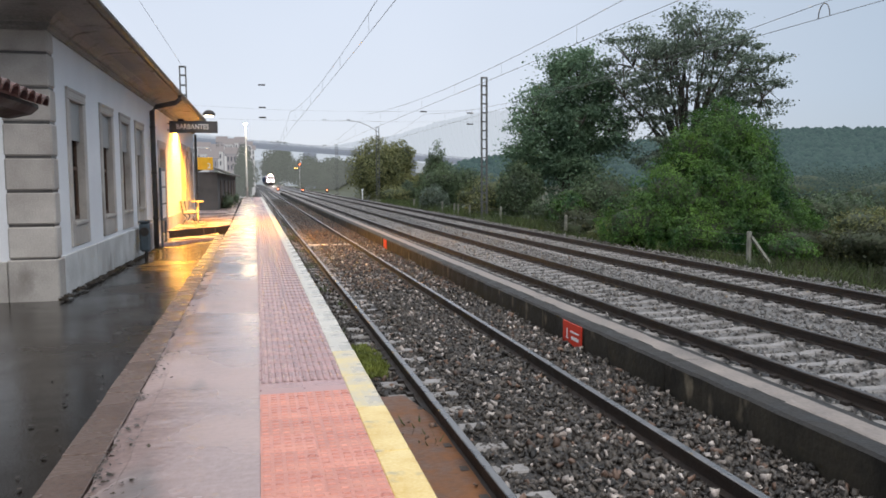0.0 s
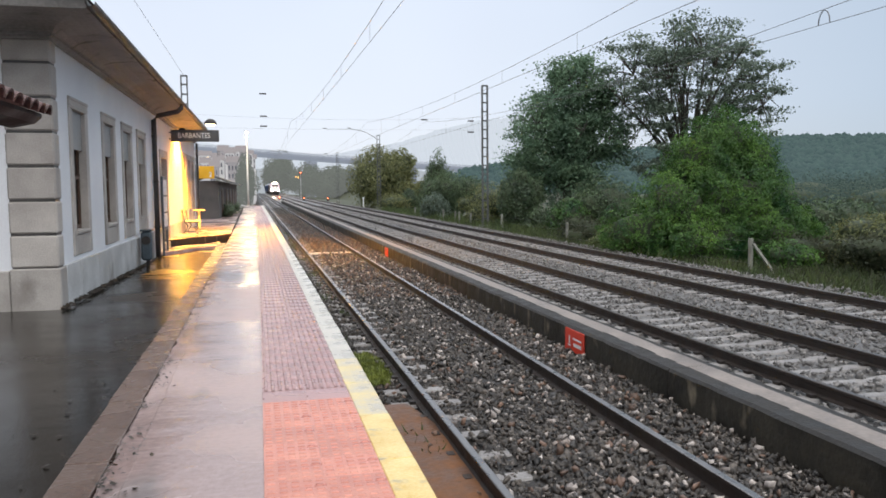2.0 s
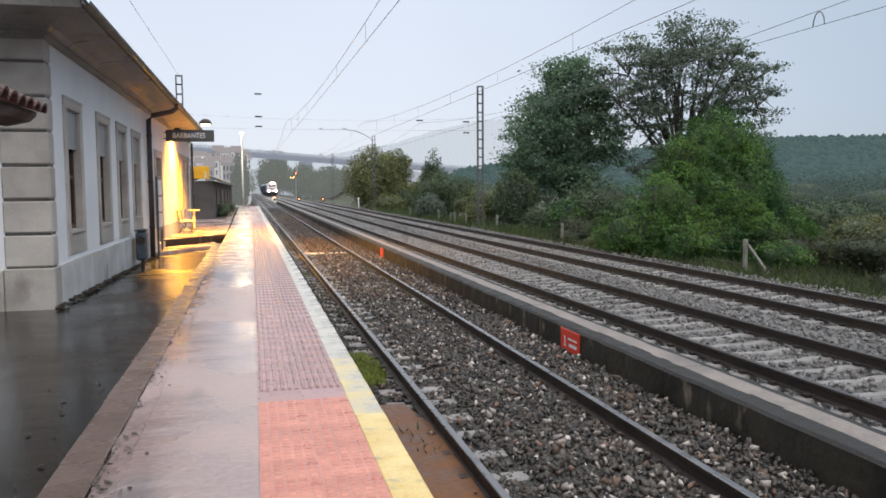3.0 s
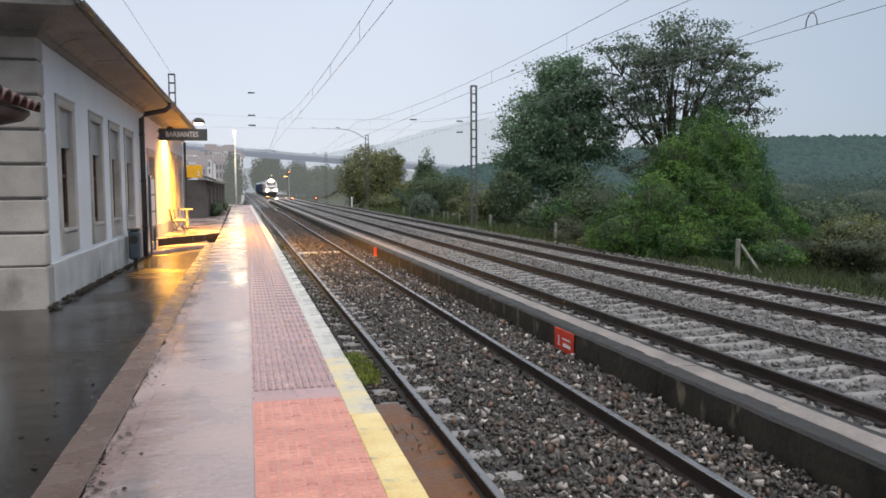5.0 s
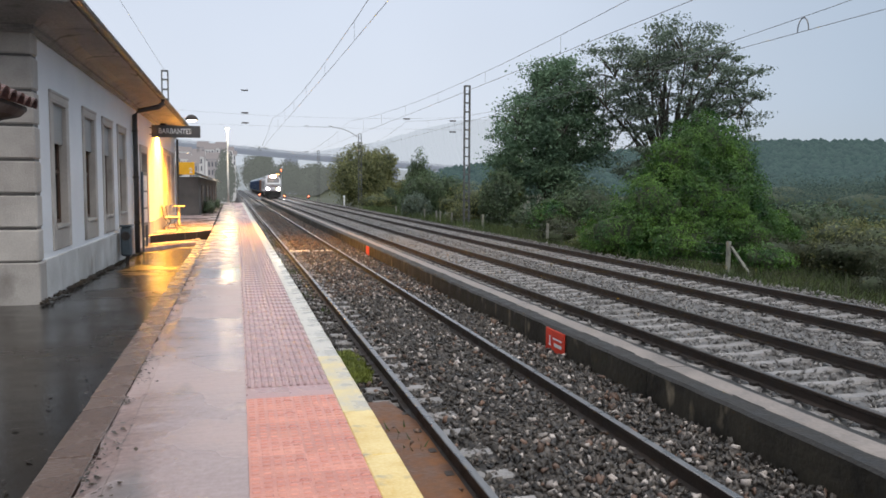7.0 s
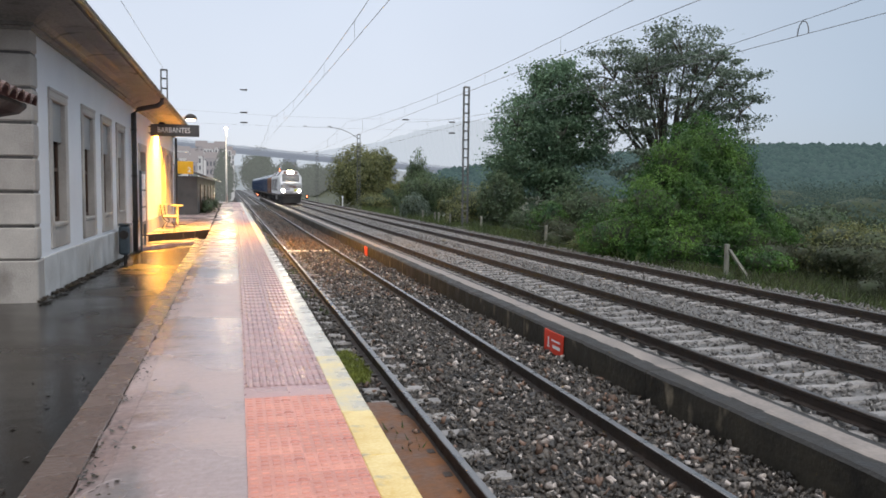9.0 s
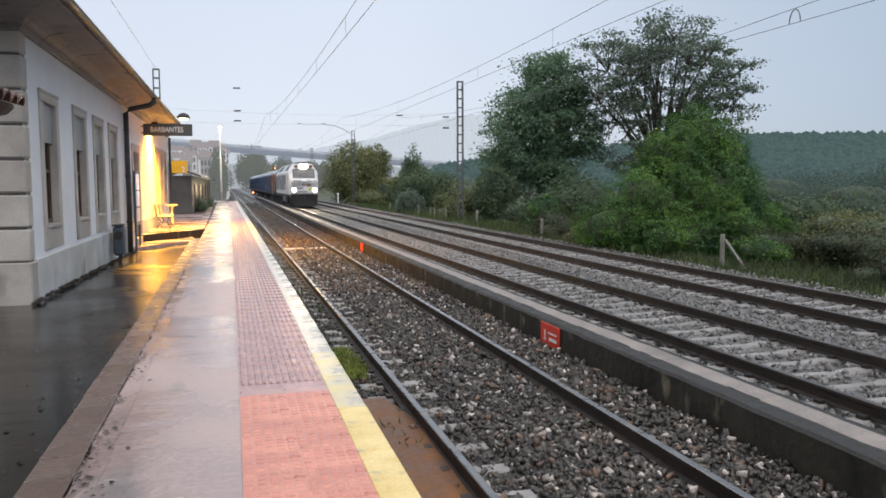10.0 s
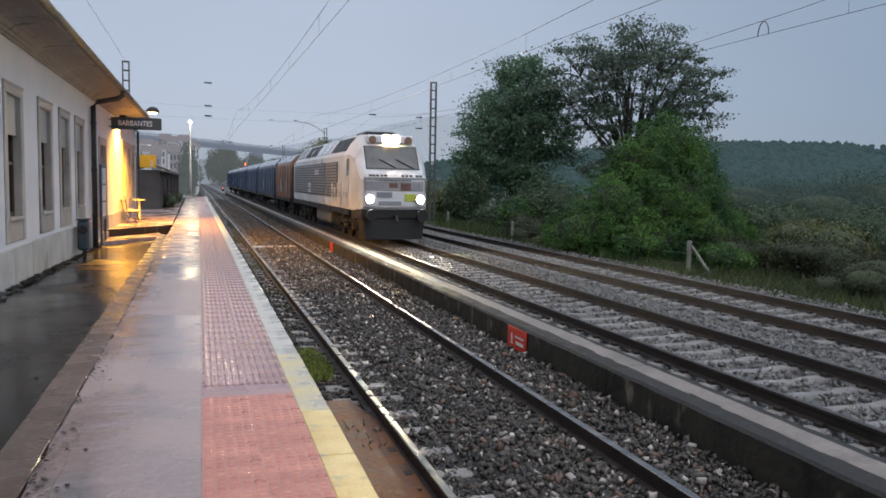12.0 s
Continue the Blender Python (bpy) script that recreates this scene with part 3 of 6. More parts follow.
# ---- platform ----
def build_platform():
    p = empty("platform", label="narrow wet concrete platform with tactile strip and painted edge", category="platform", kind="structure")
    ys = [-12 + 2 * i for i in range(7)] + [2.15 + 0.13 * i for i in range(230)] + [34 + 2 * i for i in range(25)]
    bm = sweep([(-0.95, -0.5), (-0.95, 0.525), (-0.93, 0.538), (-0.80, 0.545), (-0.785, 0.55), (0.0, 0.55), (0.0, 0.53), (0.7, 0.53), (0.7, 0.5), (0.86, 0.5), (0.86, -0.5)], ys)
    for v in bm.verts:
        u = v.co.x - bend(v.co.y)
        if u < -0.9 and v.co.y > 2 and v.co.z > 0:
            # chipped rear edge
            v.co.x += 0.045 * max(0, noise.noise(Vector((v.co.y * 3.1, 1, 4))) + 0.1) + 0.012 * noise.noise(Vector((v.co.y * 9, 2, 4)))
        elif u < -0.7 and v.co.y > 2:
            v.co.x += 0.03 * noise.noise(Vector((v.co.y * 2.3, 5, 4)))
            v.co.z -= 0.012 * max(0, noise.noise(Vector((v.co.y * 1.9, u * 9, 8))))
    part("platform_body", bm, M["platform"], p)
    bm = boxm(0.702, 0.925, -0.4992, 0.4992, 0.38, 0.552, bevel=0.006)
    kerb = bpy.data.meshes.new("kerb_stone")
    bm.to_mesh(kerb)
    bm.free()
    yel = kerb.copy()
    kerb.materials.append(M["kerb"])
    yel.materials.append(M["yellow"])
    worn = kerb.copy()
    worn.materials.clear()
    worn.materials.append(M["yellow_worn"])
    for i in range(-11, 82):
        y = i + 0.3
        share("kerb_stone", yel if y < 6.2 else worn if y < 8.2 else kerb, p, pose(bend(y), y, rise(y) + random.uniform(-0.002, 0.002)))

    def tile(ribs, studs, mat):
        b = bmesh.new()
        box(b, -0.1743, 0.1743, -0.1743, 0.1743, 0, 0.024)
        if ribs:
            for k in range(6):
                x = -0.145 + 0.058 * k
                vs = [b.verts.new(c) for c in ((x - 0.016, -0.17, 0.0242), (x - 0.008, -0.17, 0.031), (x + 0.008, -0.17, 0.031), (x + 0.016, -0.17, 0.0242), (x - 0.016, 0.17, 0.0242), (x - 0.008, 0.17, 0.031), (x + 0.008, 0.17, 0.031), (x + 0.016, 0.17, 0.0242))]
                for q in range(3):
                    b.faces.new((vs[q], vs[q + 1], vs[q + 5], vs[q + 4]))
        if studs:
            for k in range(5):
                for j in range(5):
                    x, yy = -0.138 + 0.069 * k, -0.138 + 0.069 * j
                    top = [b.verts.new((x + a, yy + c, 0.0288)) for a, c in ((-0.017, -0.008), (0.017, -0.008), (0.017, 0.008), (-0.017, 0.008))]
                    low = [b.verts.new((x + a, yy + c, 0.0242)) for a, c in ((-0.024, -0.015), (0.024, -0.015), (0.024, 0.015), (-0.024, 0.015))]
                    b.faces.new(top)
                    for q in range(4):
                        b.faces.new((low[q], low[(q + 1) % 4], top[(q + 1) % 4], top[q]))
        bmesh.ops.recalc_face_normals(b, faces=b.faces)
        me = bpy.data.meshes.new("tactile_tile")
        b.to_mesh(me)
        b.free()
        me.materials.append(mat)
        return me
    # red tiles near, greyed ones beyond, with wet sheen painted into their colour
    near, rib, plain = tile(False, True, M["red_tile"]), tile(True, False, M["grey_tile"]), tile(False, False, M["grey_tile"])
    far = bmesh.new()
    for i in range(-40, 225):
        for k in range(2):
            x, y = 0.176 + 0.349 * k, 2.65 + 0.35 * i
            if y > 80:
                continue
            if i < 110:
                share("tactile_tile", near if i < 11 else plain if i == 11 else rib, p, pose(x + bend(y), y, 0.53 + rise(y)))
            else:
                box(far, x + bend(y) - 0.173, x + bend(y) + 0.173, y - 0.173, y + 0.173, 0.53 + rise(y), 0.558 + rise(y))
    part("tactile_paving", far, M["grey_tile"], p, kind="stuff")
    # old kerb along the rear edge
    bm = boxm(-1.215, -0.955, -0.7485, 0.7485, 0.2, 0.53, bevel=0.006)
    old = bpy.data.meshes.new("old_kerb_stone")
    bm.to_mesh(old)
    bm.free()
    old.materials.append(M["old_kerb"])
    for i in range(-8, 18):
        share("old_kerb_stone", old, p, pose(bend(1.5 * i) + random.uniform(-0.003, 0.003), 1.5 * i, rise(1.5 * i) + random.uniform(-0.003, 0.002)))


build_platform()


def build_forecourt():
    """Asphalt between platform and station, dipping gently, with a higher slab farther on."""
    bm = bmesh.new()
    xs, ys = [-30, -12, -6, -3.4, -2.6, -1.9, -1.2], [-30, -10, 0, 4, 8, 12, 16, 20, 24, 27, 30, 34]

    def h(x, y):
        return 0.485 - 0.05 * max(0, min(1, (y - 4) / 12)) - 0.12 * max(0, min(1, (y - 14) / 12)) + 0.02 * math.sin(x * 1.3 + y * 0.35)
    g = [[bm.verts.new((x + (bend(y) if x > -2 else 0), y, h(x, y))) for x in xs] for y in ys]
    for a, b in zip(g, g[1:]):
        for i in range(len(xs) - 1):
            bm.faces.new((a[i], a[i + 1], b[i + 1], b[i]))
    tagged(part("pavement", bm, M["asphalt"], kind="structure", smooth=True), "dark wet worn asphalt beside the station", "pavement")
    bm = bmesh.new()
    out = [(-3.1, 27.0), (-1.15, 30.2), (-1.15 + bend(82), 82), (-6, 82), (-6, 40), (-3.1, 40)]
    lo, hi = [bm.verts.new((x, y, 0.0)) for x, y in out], [bm.verts.new((x, y, 0.66)) for x, y in out]
    bm.faces.new(hi)
    for k in range(len(out)):
        bm.faces.new((lo[k], lo[(k + 1) % len(out)], hi[(k + 1) % len(out)], hi[k]))
    bmesh.ops.recalc_face_normals(bm, faces=bm.faces)
    # side faces take a darker material that paints their shade
    for f in bm.faces:
        f.material_index = 0 if f.normal.z > 0.5 else 1
    tagged(part("pavement", bm, [M["platform"], M["mossy_shaded"]], kind="structure"), "raised wet concrete slab before the station door, sides darkened as shade", "pavement")


def build_step():
    """A lower concrete step between the asphalt and the raised slab."""
    bm = bmesh.new()
    out = [(-2.98, 24.7), (-1.5, 27.4), (-1.5, 29.5), (-2.98, 27.05)]
    lo, hi = [bm.verts.new((x, y, 0.2)) for x, y in out], [bm.verts.new((x, y, 0.43)) for x, y in out]
    bm.faces.new(hi)
    for k in range(4):
        bm.faces.new((lo[k], lo[(k + 1) % 4], hi[(k + 1) % 4], hi[k]))
    bmesh.ops.recalc_face_normals(bm, faces=bm.faces)
    bmesh.ops.bevel(bm, geom=[e for e in bm.edges if e.is_manifold], offset=0.015, segments=1, affect="EDGES")
    tagged(part("pavement", bm, M["platform"], kind="structure"), "low wet concrete step beside the raised slab", "pavement")


build_forecourt()
build_step()


# ---- plants ----
def leaf_arrays(spots, size, rng, droop=0.0, normals=None):
    """Small folded leaves, four corners each, at the spots."""
    n = len(spots)
    base = np.array([(-0.5, 0, 0), (0, -0.32, 0.08), (0.5, 0, 0), (0, 0.32, 0.08)])
    turn = spin(n, rng)
    if normals is not None:
        w = normals + rng.normal(0, 0.45, (n, 3)) - np.array([0, 0, droop])
        w /= np.linalg.norm(w, axis=1)[:, None] + 1e-6
        u = np.cross(w, turn[:, :, 0])
        u /= np.linalg.norm(u, axis=1)[:, None] + 1e-6
        turn = np.stack([u, np.cross(w, u), w], 2)
    v = np.einsum("nij,kj->nki", turn, base) * (size * rng.uniform(0.6, 1.4, n))[:, None, None] + spots[:, None, :]
    f = (np.array([(0, 1, 2), (0, 2, 3)])[None] + (np.arange(n) * 4)[:, None, None]).reshape(-1, 3)
    return v.reshape(-1, 3), f


def tree(name, place, trunk, radius, crowns, clumps, per, size, clump, leaf, seed, label, group="", limbs=26, hollow=0.55, flat=0.6):
    """A tree with forking limbs that reach clumps of leaves spread through the crown's masses (x, y, z, rx, ry, rz)."""
    rng = np.random.default_rng(seed)
    t = empty(name, place, label, "tree", group)
    C = np.array(crowns, float)
    vol = C[:, 3] * C[:, 5] * C[:, 4]
    which = rng.choice(len(C), clumps, p=vol / vol.sum())
    d = rng.normal(size=(clumps, 3))
    d /= np.linalg.norm(d, axis=1)[:, None]
    centre = C[which, :3] + d * C[which, 3:] * (hollow + (1.06 - hollow) * rng.random(clumps) ** 0.6)[:, None]
    centre = centre[centre[:, 2] > 0.6]
    bm = bmesh.new()
    top = Vector((rng.normal(0, 0.2), rng.normal(0, 0.2), trunk))
    tube(bm, [Vector((0, 0, -0.4)), Vector((0.05, 0, 0.3)), top * 0.5, top], [radius * 1.5, radius * 1.1, radius * 0.9, radius * 0.7], 8, cap=False)
    starts = []
    for k in rng.choice(len(centre), min(limbs, len(centre)), replace=False):
        end = Vector(centre[k])
        base = top * rng.uniform(0.55, 1.0)
        mid = base.lerp(end, 0.45) + Vector((rng.normal(0, 0.3), rng.normal(0, 0.3), 0.12 * (end - base).length))
        q = [base, base.lerp(mid, 0.5) + Vector((0, 0, 0.15)), mid, mid.lerp(end, 0.5) + Vector((rng.normal(0, 0.2), rng.normal(0, 0.2), 0.1)), end]
        r0 = radius * rng.uniform(0.3, 0.5)
        tube(bm, q, [r0, r0 * 0.75, r0 * 0.5, r0 * 0.3, r0 * 0.12], 5, cap=False)
        starts += [(q[2], r0 * 0.4), (q[3], r0 * 0.26)]
    for c in centre:
        end = Vector(c)
        q, r = min(starts, key=lambda s: (s[0] - end).length)
        if (q - end).length > 0.3:
            tube(bm, [q, q.lerp(end, 0.5) + Vector((0, 0, 0.12)), end], [min(r, 0.06), 0.03, 0.012], 4, cap=False)
    part("trunk", bm, M["bark"], t, smooth=True)
    n = len(centre) * per
    pick = np.repeat(np.arange(len(centre)), per)
    grain = clump * rng.uniform(0.6, 1.3, len(centre))
    spots = centre[pick] + rng.normal(0, 1, (n, 3)) * np.array([1, 1, flat]) * grain[pick][:, None]
    up = np.tile(np.array([0, -0.1, 0.8]), (n, 1)) + rng.normal(0, 0.35, (n, 3))
    v, f = leaf_arrays(spots, size, rng, normals=up)
    trimesh("crown", v, f, leaf, t)
    return t


def shrub(name, place, lumps, leaf, leaves, size, seed, label, category="shrub", group="", fuzz=0.12):
    """A leafy mound: leaves lie thick on the skins of overlapping lumps (x, y, z, rx, ry, rz) round solid cores,
    painted dark for the shade inside.
    """
    rng = np.random.default_rng(seed)
    s = empty(name, place, label, category, group)
    L = np.array(lumps, float)
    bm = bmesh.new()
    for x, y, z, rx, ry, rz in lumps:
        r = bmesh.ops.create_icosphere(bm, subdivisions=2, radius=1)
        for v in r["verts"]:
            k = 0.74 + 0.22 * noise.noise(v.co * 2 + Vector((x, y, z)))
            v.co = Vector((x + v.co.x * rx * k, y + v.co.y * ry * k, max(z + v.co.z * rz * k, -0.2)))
    # dark core colour paints the shade behind the leaves; far shrubs keep their leaf colour
    part("inner_growth", bm, M["leaf_misty"] if leaf is M.get("leaf_misty") else M["inner_shade"], s, smooth=True)
    area = L[:, 3] * L[:, 5]
    which = rng.choice(len(L), leaves, p=area / area.sum())
    d = rng.normal(size=(leaves, 3))
    d /= np.linalg.norm(d, axis=1)[:, None]
    wob = np.array([noise.noise(Vector(q * 2.6) + Vector((float(w), 0, 0))) for q, w in zip(d, which)])
    wob = wob + 0.5 * np.array([noise.noise(Vector(q * 7.0) + Vector((0, float(w), 3))) for q, w in zip(d, which)])
    rad = np.minimum(0.93 + (0.6 if leaf is M["leaf_vine"] else 0.34) * wob + rng.normal(0, fuzz, leaves), 1.25)
    spots = L[which, :3] + d * L[which, 3:] * rad[:, None]
    out = d / L[which, 3:]
    out /= np.linalg.norm(out, axis=1)[:, None]
    keep = spots[:, 2] > -0.1
    v, f = leaf_arrays(spots[keep], size, rng, normals=out[keep])
    trimesh("leaves", v, f, leaf, s)
    return s


# dark green painted in for the shade inside shrubs
M["inner_shade"] = surf("painted_inner_shade", (0.028, 0.04, 0.02), (0.055, 0.075, 0.035), 1.5, (0.7, 0.9), 0.4, 10)


# ---- the planted side of the line ----
tree("broad_tree", (21.0, 52.0, -0.7), 3.4, 0.3, [(0, 0, 8.3, 3.2, 3.0, 3.9), (-1.8, 0, 5.6, 2.9, 3.0, 2.9), (1.6, 0.3, 6.0, 2.8, 3.0, 3.4), (0.2, 0, 10.6, 1.6, 1.6, 1.6), (-0.5, 0, 3.4, 3.6, 2.6, 1.8)], 430, 120, 0.21, 0.46, M["leaf_dark"], 5,
     "tall dense dark green tree behind the trackside shrubs", "tall trees", hollow=0.35, flat=0.55)
tree("broad_tree", (29.0, 50.0, -0.8), 4.4, 0.36, [(0.4, 0, 10.6, 5.0, 3.6, 4.0), (4.4, 0, 9.8, 3.0, 2.6, 3.2), (-3.8, 0, 10.4, 2.8, 2.6, 3.2), (5.8, 0, 8.0, 1.8, 1.8, 1.7), (-2.8, 0.4, 5.8, 2.2, 2.4, 2.2), (1.6, 0.4, 13.0, 3.0, 2.0, 1.8)], 330, 80, 0.21, 0.46, M["leaf_grey"], 11,
     "tall airy tree with open crown showing limbs and sky", "tall trees", limbs=48, hollow=0.5, flat=0.32)
shrub("vine_thicket", (17.2, 27.2, -0.7), [(0.1, 0, 2.2, 2.1, 2.2, 2.2), (0.3, 0.2, 4.5, 0.95, 1.3, 1.35), (-0.6, 0.2, 3.8, 1.3, 1.4, 1.5), (1.35, 0.2, 3.6, 1.0, 1.5, 1.5), (1.5, 0.1, 2.2, 0.95, 1.5, 1.4), (-1.9, 0, 2.0, 1.4, 1.8, 1.6), (-3.2, 0.2, 1.2, 1.4, 1.6, 1.1), (2.5, -0.1, 1.0, 1.3, 1.6, 1.1), (3.3, 0, 0.7, 1.1, 1.5, 0.9), (0.8, -1.5, 1.2, 1.9, 1.2, 1.4), (-1.2, -1.4, 0.9, 2.0, 1.1, 1.2)],
      M["leaf_vine"], 170000, 0.084, 3, "vine-covered green thicket rising behind the trackside fence", "thicket", fuzz=0.08)


def bush(x, y, w, h, leaf, n, size, seed, label, name="shrub", category="shrub", group="trackside shrubs", z=-0.6, deep=None):
    """A shrub of several overlapping lumps, w wide and h high."""
    rng = random.Random(seed)
    lumps = [(0, 0, h * 0.45, w * 0.36, (deep or w) * 0.36, h * 0.47)]
    for k in range(5):
        a = rng.uniform(-0.36, 0.36) * w
        lumps.append((a, rng.uniform(-0.2, 0.2) * (deep or w), h * rng.uniform(0.2, 0.66), w * rng.uniform(0.15, 0.26), (deep or w) * rng.uniform(0.16, 0.26), h * rng.uniform(0.2, 0.33)))
    return shrub(name, (x, y, z), lumps, leaf, n, size, seed, label, category, group, fuzz=0.14)


def trackside():
    dark, olive, vine, grey, weeds = M["leaf_shrub"], M["leaf_olive"], M["leaf_vine"], M["leaf_grey"], M["weeds"]
    bush(16.4, 49.0, 3.2, 4.2, dark, 7000, 0.16, 21, "dark conical evergreen bush by the fence", "evergreen_bush", "bush")
    bush(17.8, 122.0, 11.5, 9.6, olive, 26000, 0.34, 22, "rounded olive-green tree-like shrub farther along the line")
    bush(18.9, 84.0, 3.0, 7.2, dark, 6000, 0.2, 45, "dark ragged shrub with a spiky top")
    bush(19.3, 80.0, 6.6, 4.7, dark, 14000, 0.2, 23, "broad dark shrub in the row beside the line")
    bush(18.6, 100.0, 3.2, 3.0, dark, 4000, 0.2, 24, "small round dark shrub farther along the line")
    bush(16.9, 46.2, 2.6, 1.7, dark, 3500, 0.12, 48, "low dark shrub at the foot of the evergreen")
    bush(18.9, 46.8, 3.0, 2.0, dark, 4000, 0.13, 49, "low dark shrub under the tall tree")
    bush(20.2, 68.0, 6.5, 3.5, olive, 9000, 0.16, 46, "olive-green shrub behind the mast")
    bush(24.8, 118.0, 7.0, 4.6, olive, 8000, 0.24, 47, "olive-green shrub in the row farther along")
    bush(14.6, 66.0, 2.6, 2.6, grey, 4000, 0.16, 25, "small grey-green shrub by the ballast")
    bush(16.2, 100.0, 5.0, 2.4, olive, 4500, 0.18, 26, "low yellowish shrub beside the far track")
    bush(17.5, 43.0, 2.6, 2.2, vine, 4000, 0.14, 27, "bright green shrub under the tall tree")
    bush(20.5, 44.5, 5.6, 3.6, dark, 9000, 0.17, 28, "dark undergrowth beneath the tall trees")
    bush(25.5, 43.5, 6.0, 4.2, dark, 9000, 0.17, 29, "dark undergrowth beneath the tall trees")
    bush(15.9, 37.5, 3.4, 1.5, weeds, 4500, 0.12, 30, "brownish bramble along the fence")
    bush(16.0, 33.0, 3.0, 1.3, olive, 4500, 0.12, 31, "olive bramble along the fence")
    bush(23.5, 28.0, 4.6, 2.4, dark, 7000, 0.13, 32, "dark bramble beside the thicket")
    bush(27.5, 27.0, 5.0, 2.3, dark, 7000, 0.13, 33, "dark bramble beside the thicket")
    bush(19.0, 20.5, 4.0, 1.5, weeds, 6000, 0.1, 34, "brown withered scrub behind the fence")
    bush(22.0, 18.5, 4.4, 1.6, weeds, 6000, 0.1, 35, "brown withered scrub behind the fence")
    bush(21.5, 23.0, 4.6, 1.9, olive, 6000, 0.11, 36, "olive scrub behind the fence")
    bush(16.8, 22.6, 2.2, 1.1, vine, 3500, 0.1, 37, "low green creeper at the foot of the thicket")
    bush(17.6, 17.0, 3.4, 1.3, weeds, 6000, 0.08, 39, "brown withered scrub behind the fence")
    bush(20.0, 15.0, 4.0, 1.4, weeds, 6000, 0.08, 40, "brown withered scrub behind the fence")
    bush(18.2, 24.0, 3.2, 1.3, weeds, 5000, 0.09, 41, "brown bramble at the foot of the thicket")
    bush(24.5, 21.5, 5.0, 2.2, dark, 7000, 0.11, 42, "dark bramble in the rough ground")
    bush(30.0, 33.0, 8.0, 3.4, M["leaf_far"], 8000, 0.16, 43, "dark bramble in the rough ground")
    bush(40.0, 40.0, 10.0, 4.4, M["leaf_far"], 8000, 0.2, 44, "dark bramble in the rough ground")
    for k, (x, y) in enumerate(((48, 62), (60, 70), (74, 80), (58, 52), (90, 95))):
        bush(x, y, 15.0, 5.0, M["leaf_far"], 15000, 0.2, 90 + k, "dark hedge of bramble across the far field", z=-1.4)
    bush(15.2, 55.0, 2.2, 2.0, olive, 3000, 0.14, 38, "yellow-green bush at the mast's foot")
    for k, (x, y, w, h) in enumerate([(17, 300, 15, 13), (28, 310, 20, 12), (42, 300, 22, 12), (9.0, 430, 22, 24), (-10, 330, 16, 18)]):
        bush(x, y, w, h, M["leaf_misty"], 6000, 0.05 * w, 50 + k, "dark trees in the distance beside the line, haze painted in", "distant_tree", "tree", "distant trees", z=-0.4)


# far leaves with the air's haze painted in as emission
M["leaf_misty"] = distance("painted_haze_leaves", (0.20, 0.22, 0.22), 0.45, (0.06, 0.08, 0.05))
trackside()


def blades(name, x0, x1, y0, y1, n, height, material, seed, label, keep=None):
    """A strip of grass or weeds, each blade a leaning tapered sliver."""
    rng = np.random.default_rng(seed)
    x, y = rng.uniform(x0, x1, n), rng.uniform(y0, y1, n)
    if keep:
        ok = np.array([keep(a, b) for a, b in zip(x, y)])
        x, y = x[ok], y[ok]
        n = len(x)
    z = np.array([land(a, b) if a > 13.5 else -0.17 for a, b in zip(x, y)]) + np.array([rise(b) for b in y])
    h = height * rng.uniform(0.4, 1.3, n)
    a = rng.uniform(0, 2 * math.pi, n)
    w = 0.012 + 0.02 * h
    lean = rng.normal(0, 0.5, (n, 2)) * h[:, None]
    xb = x + np.array([bend(v) for v in y])
    v = np.zeros((n, 3, 3))
    v[:, 0] = np.stack([xb - np.cos(a) * w, y - np.sin(a) * w, z], 1)
    v[:, 1] = np.stack([xb + np.cos(a) * w, y + np.sin(a) * w, z], 1)
    v[:, 2] = np.stack([xb + lean[:, 0], y + lean[:, 1], z + h], 1)
    trimesh(name, v.reshape(-1, 3), np.arange(n * 3).reshape(-1, 3), material, label=label, category="grass", kind="stuff")


M["moss"] = surf("bright_moss", (0.09, 0.12, 0.02), (0.2, 0.23, 0.04), 3, (0.5, 0.8), 0, 20, rnd=0.3)


def tufts(x, y):
    return noise.noise(Vector((x * 1.5, y * 0.6, 3))) > 0.18


blades("grass", 13.4, 24, 8, 40, 26000, 0.3, M["grass"], 61, "rough green grass on the far verge")
blades("weeds", 14.4, 30, 12, 45, 20000, 0.36, M["weeds"], 62, "tall withered weeds behind the fence")
blades("grass", 13.6, 18, 38, 90, 9000, 0.6, M["grass"], 63, "rough grass along the fence farther off")
blades("weeds", 1.05, 1.6, 8.6, 13, 12000, 0.06, M["moss"], 64, "low green moss and weeds beside the rail", keep=lambda x, y: (x - 1.42) ** 2 / 0.05 + (y - 10.4) ** 2 / 0.9 + noise.noise(Vector((x * 6, y * 3, 1))) < 1)
blades("weeds", 0.98, 1.65, 3, 50, 3200, 0.1, M["grass"], 65, "sparse weeds between platform and rail", keep=tufts)


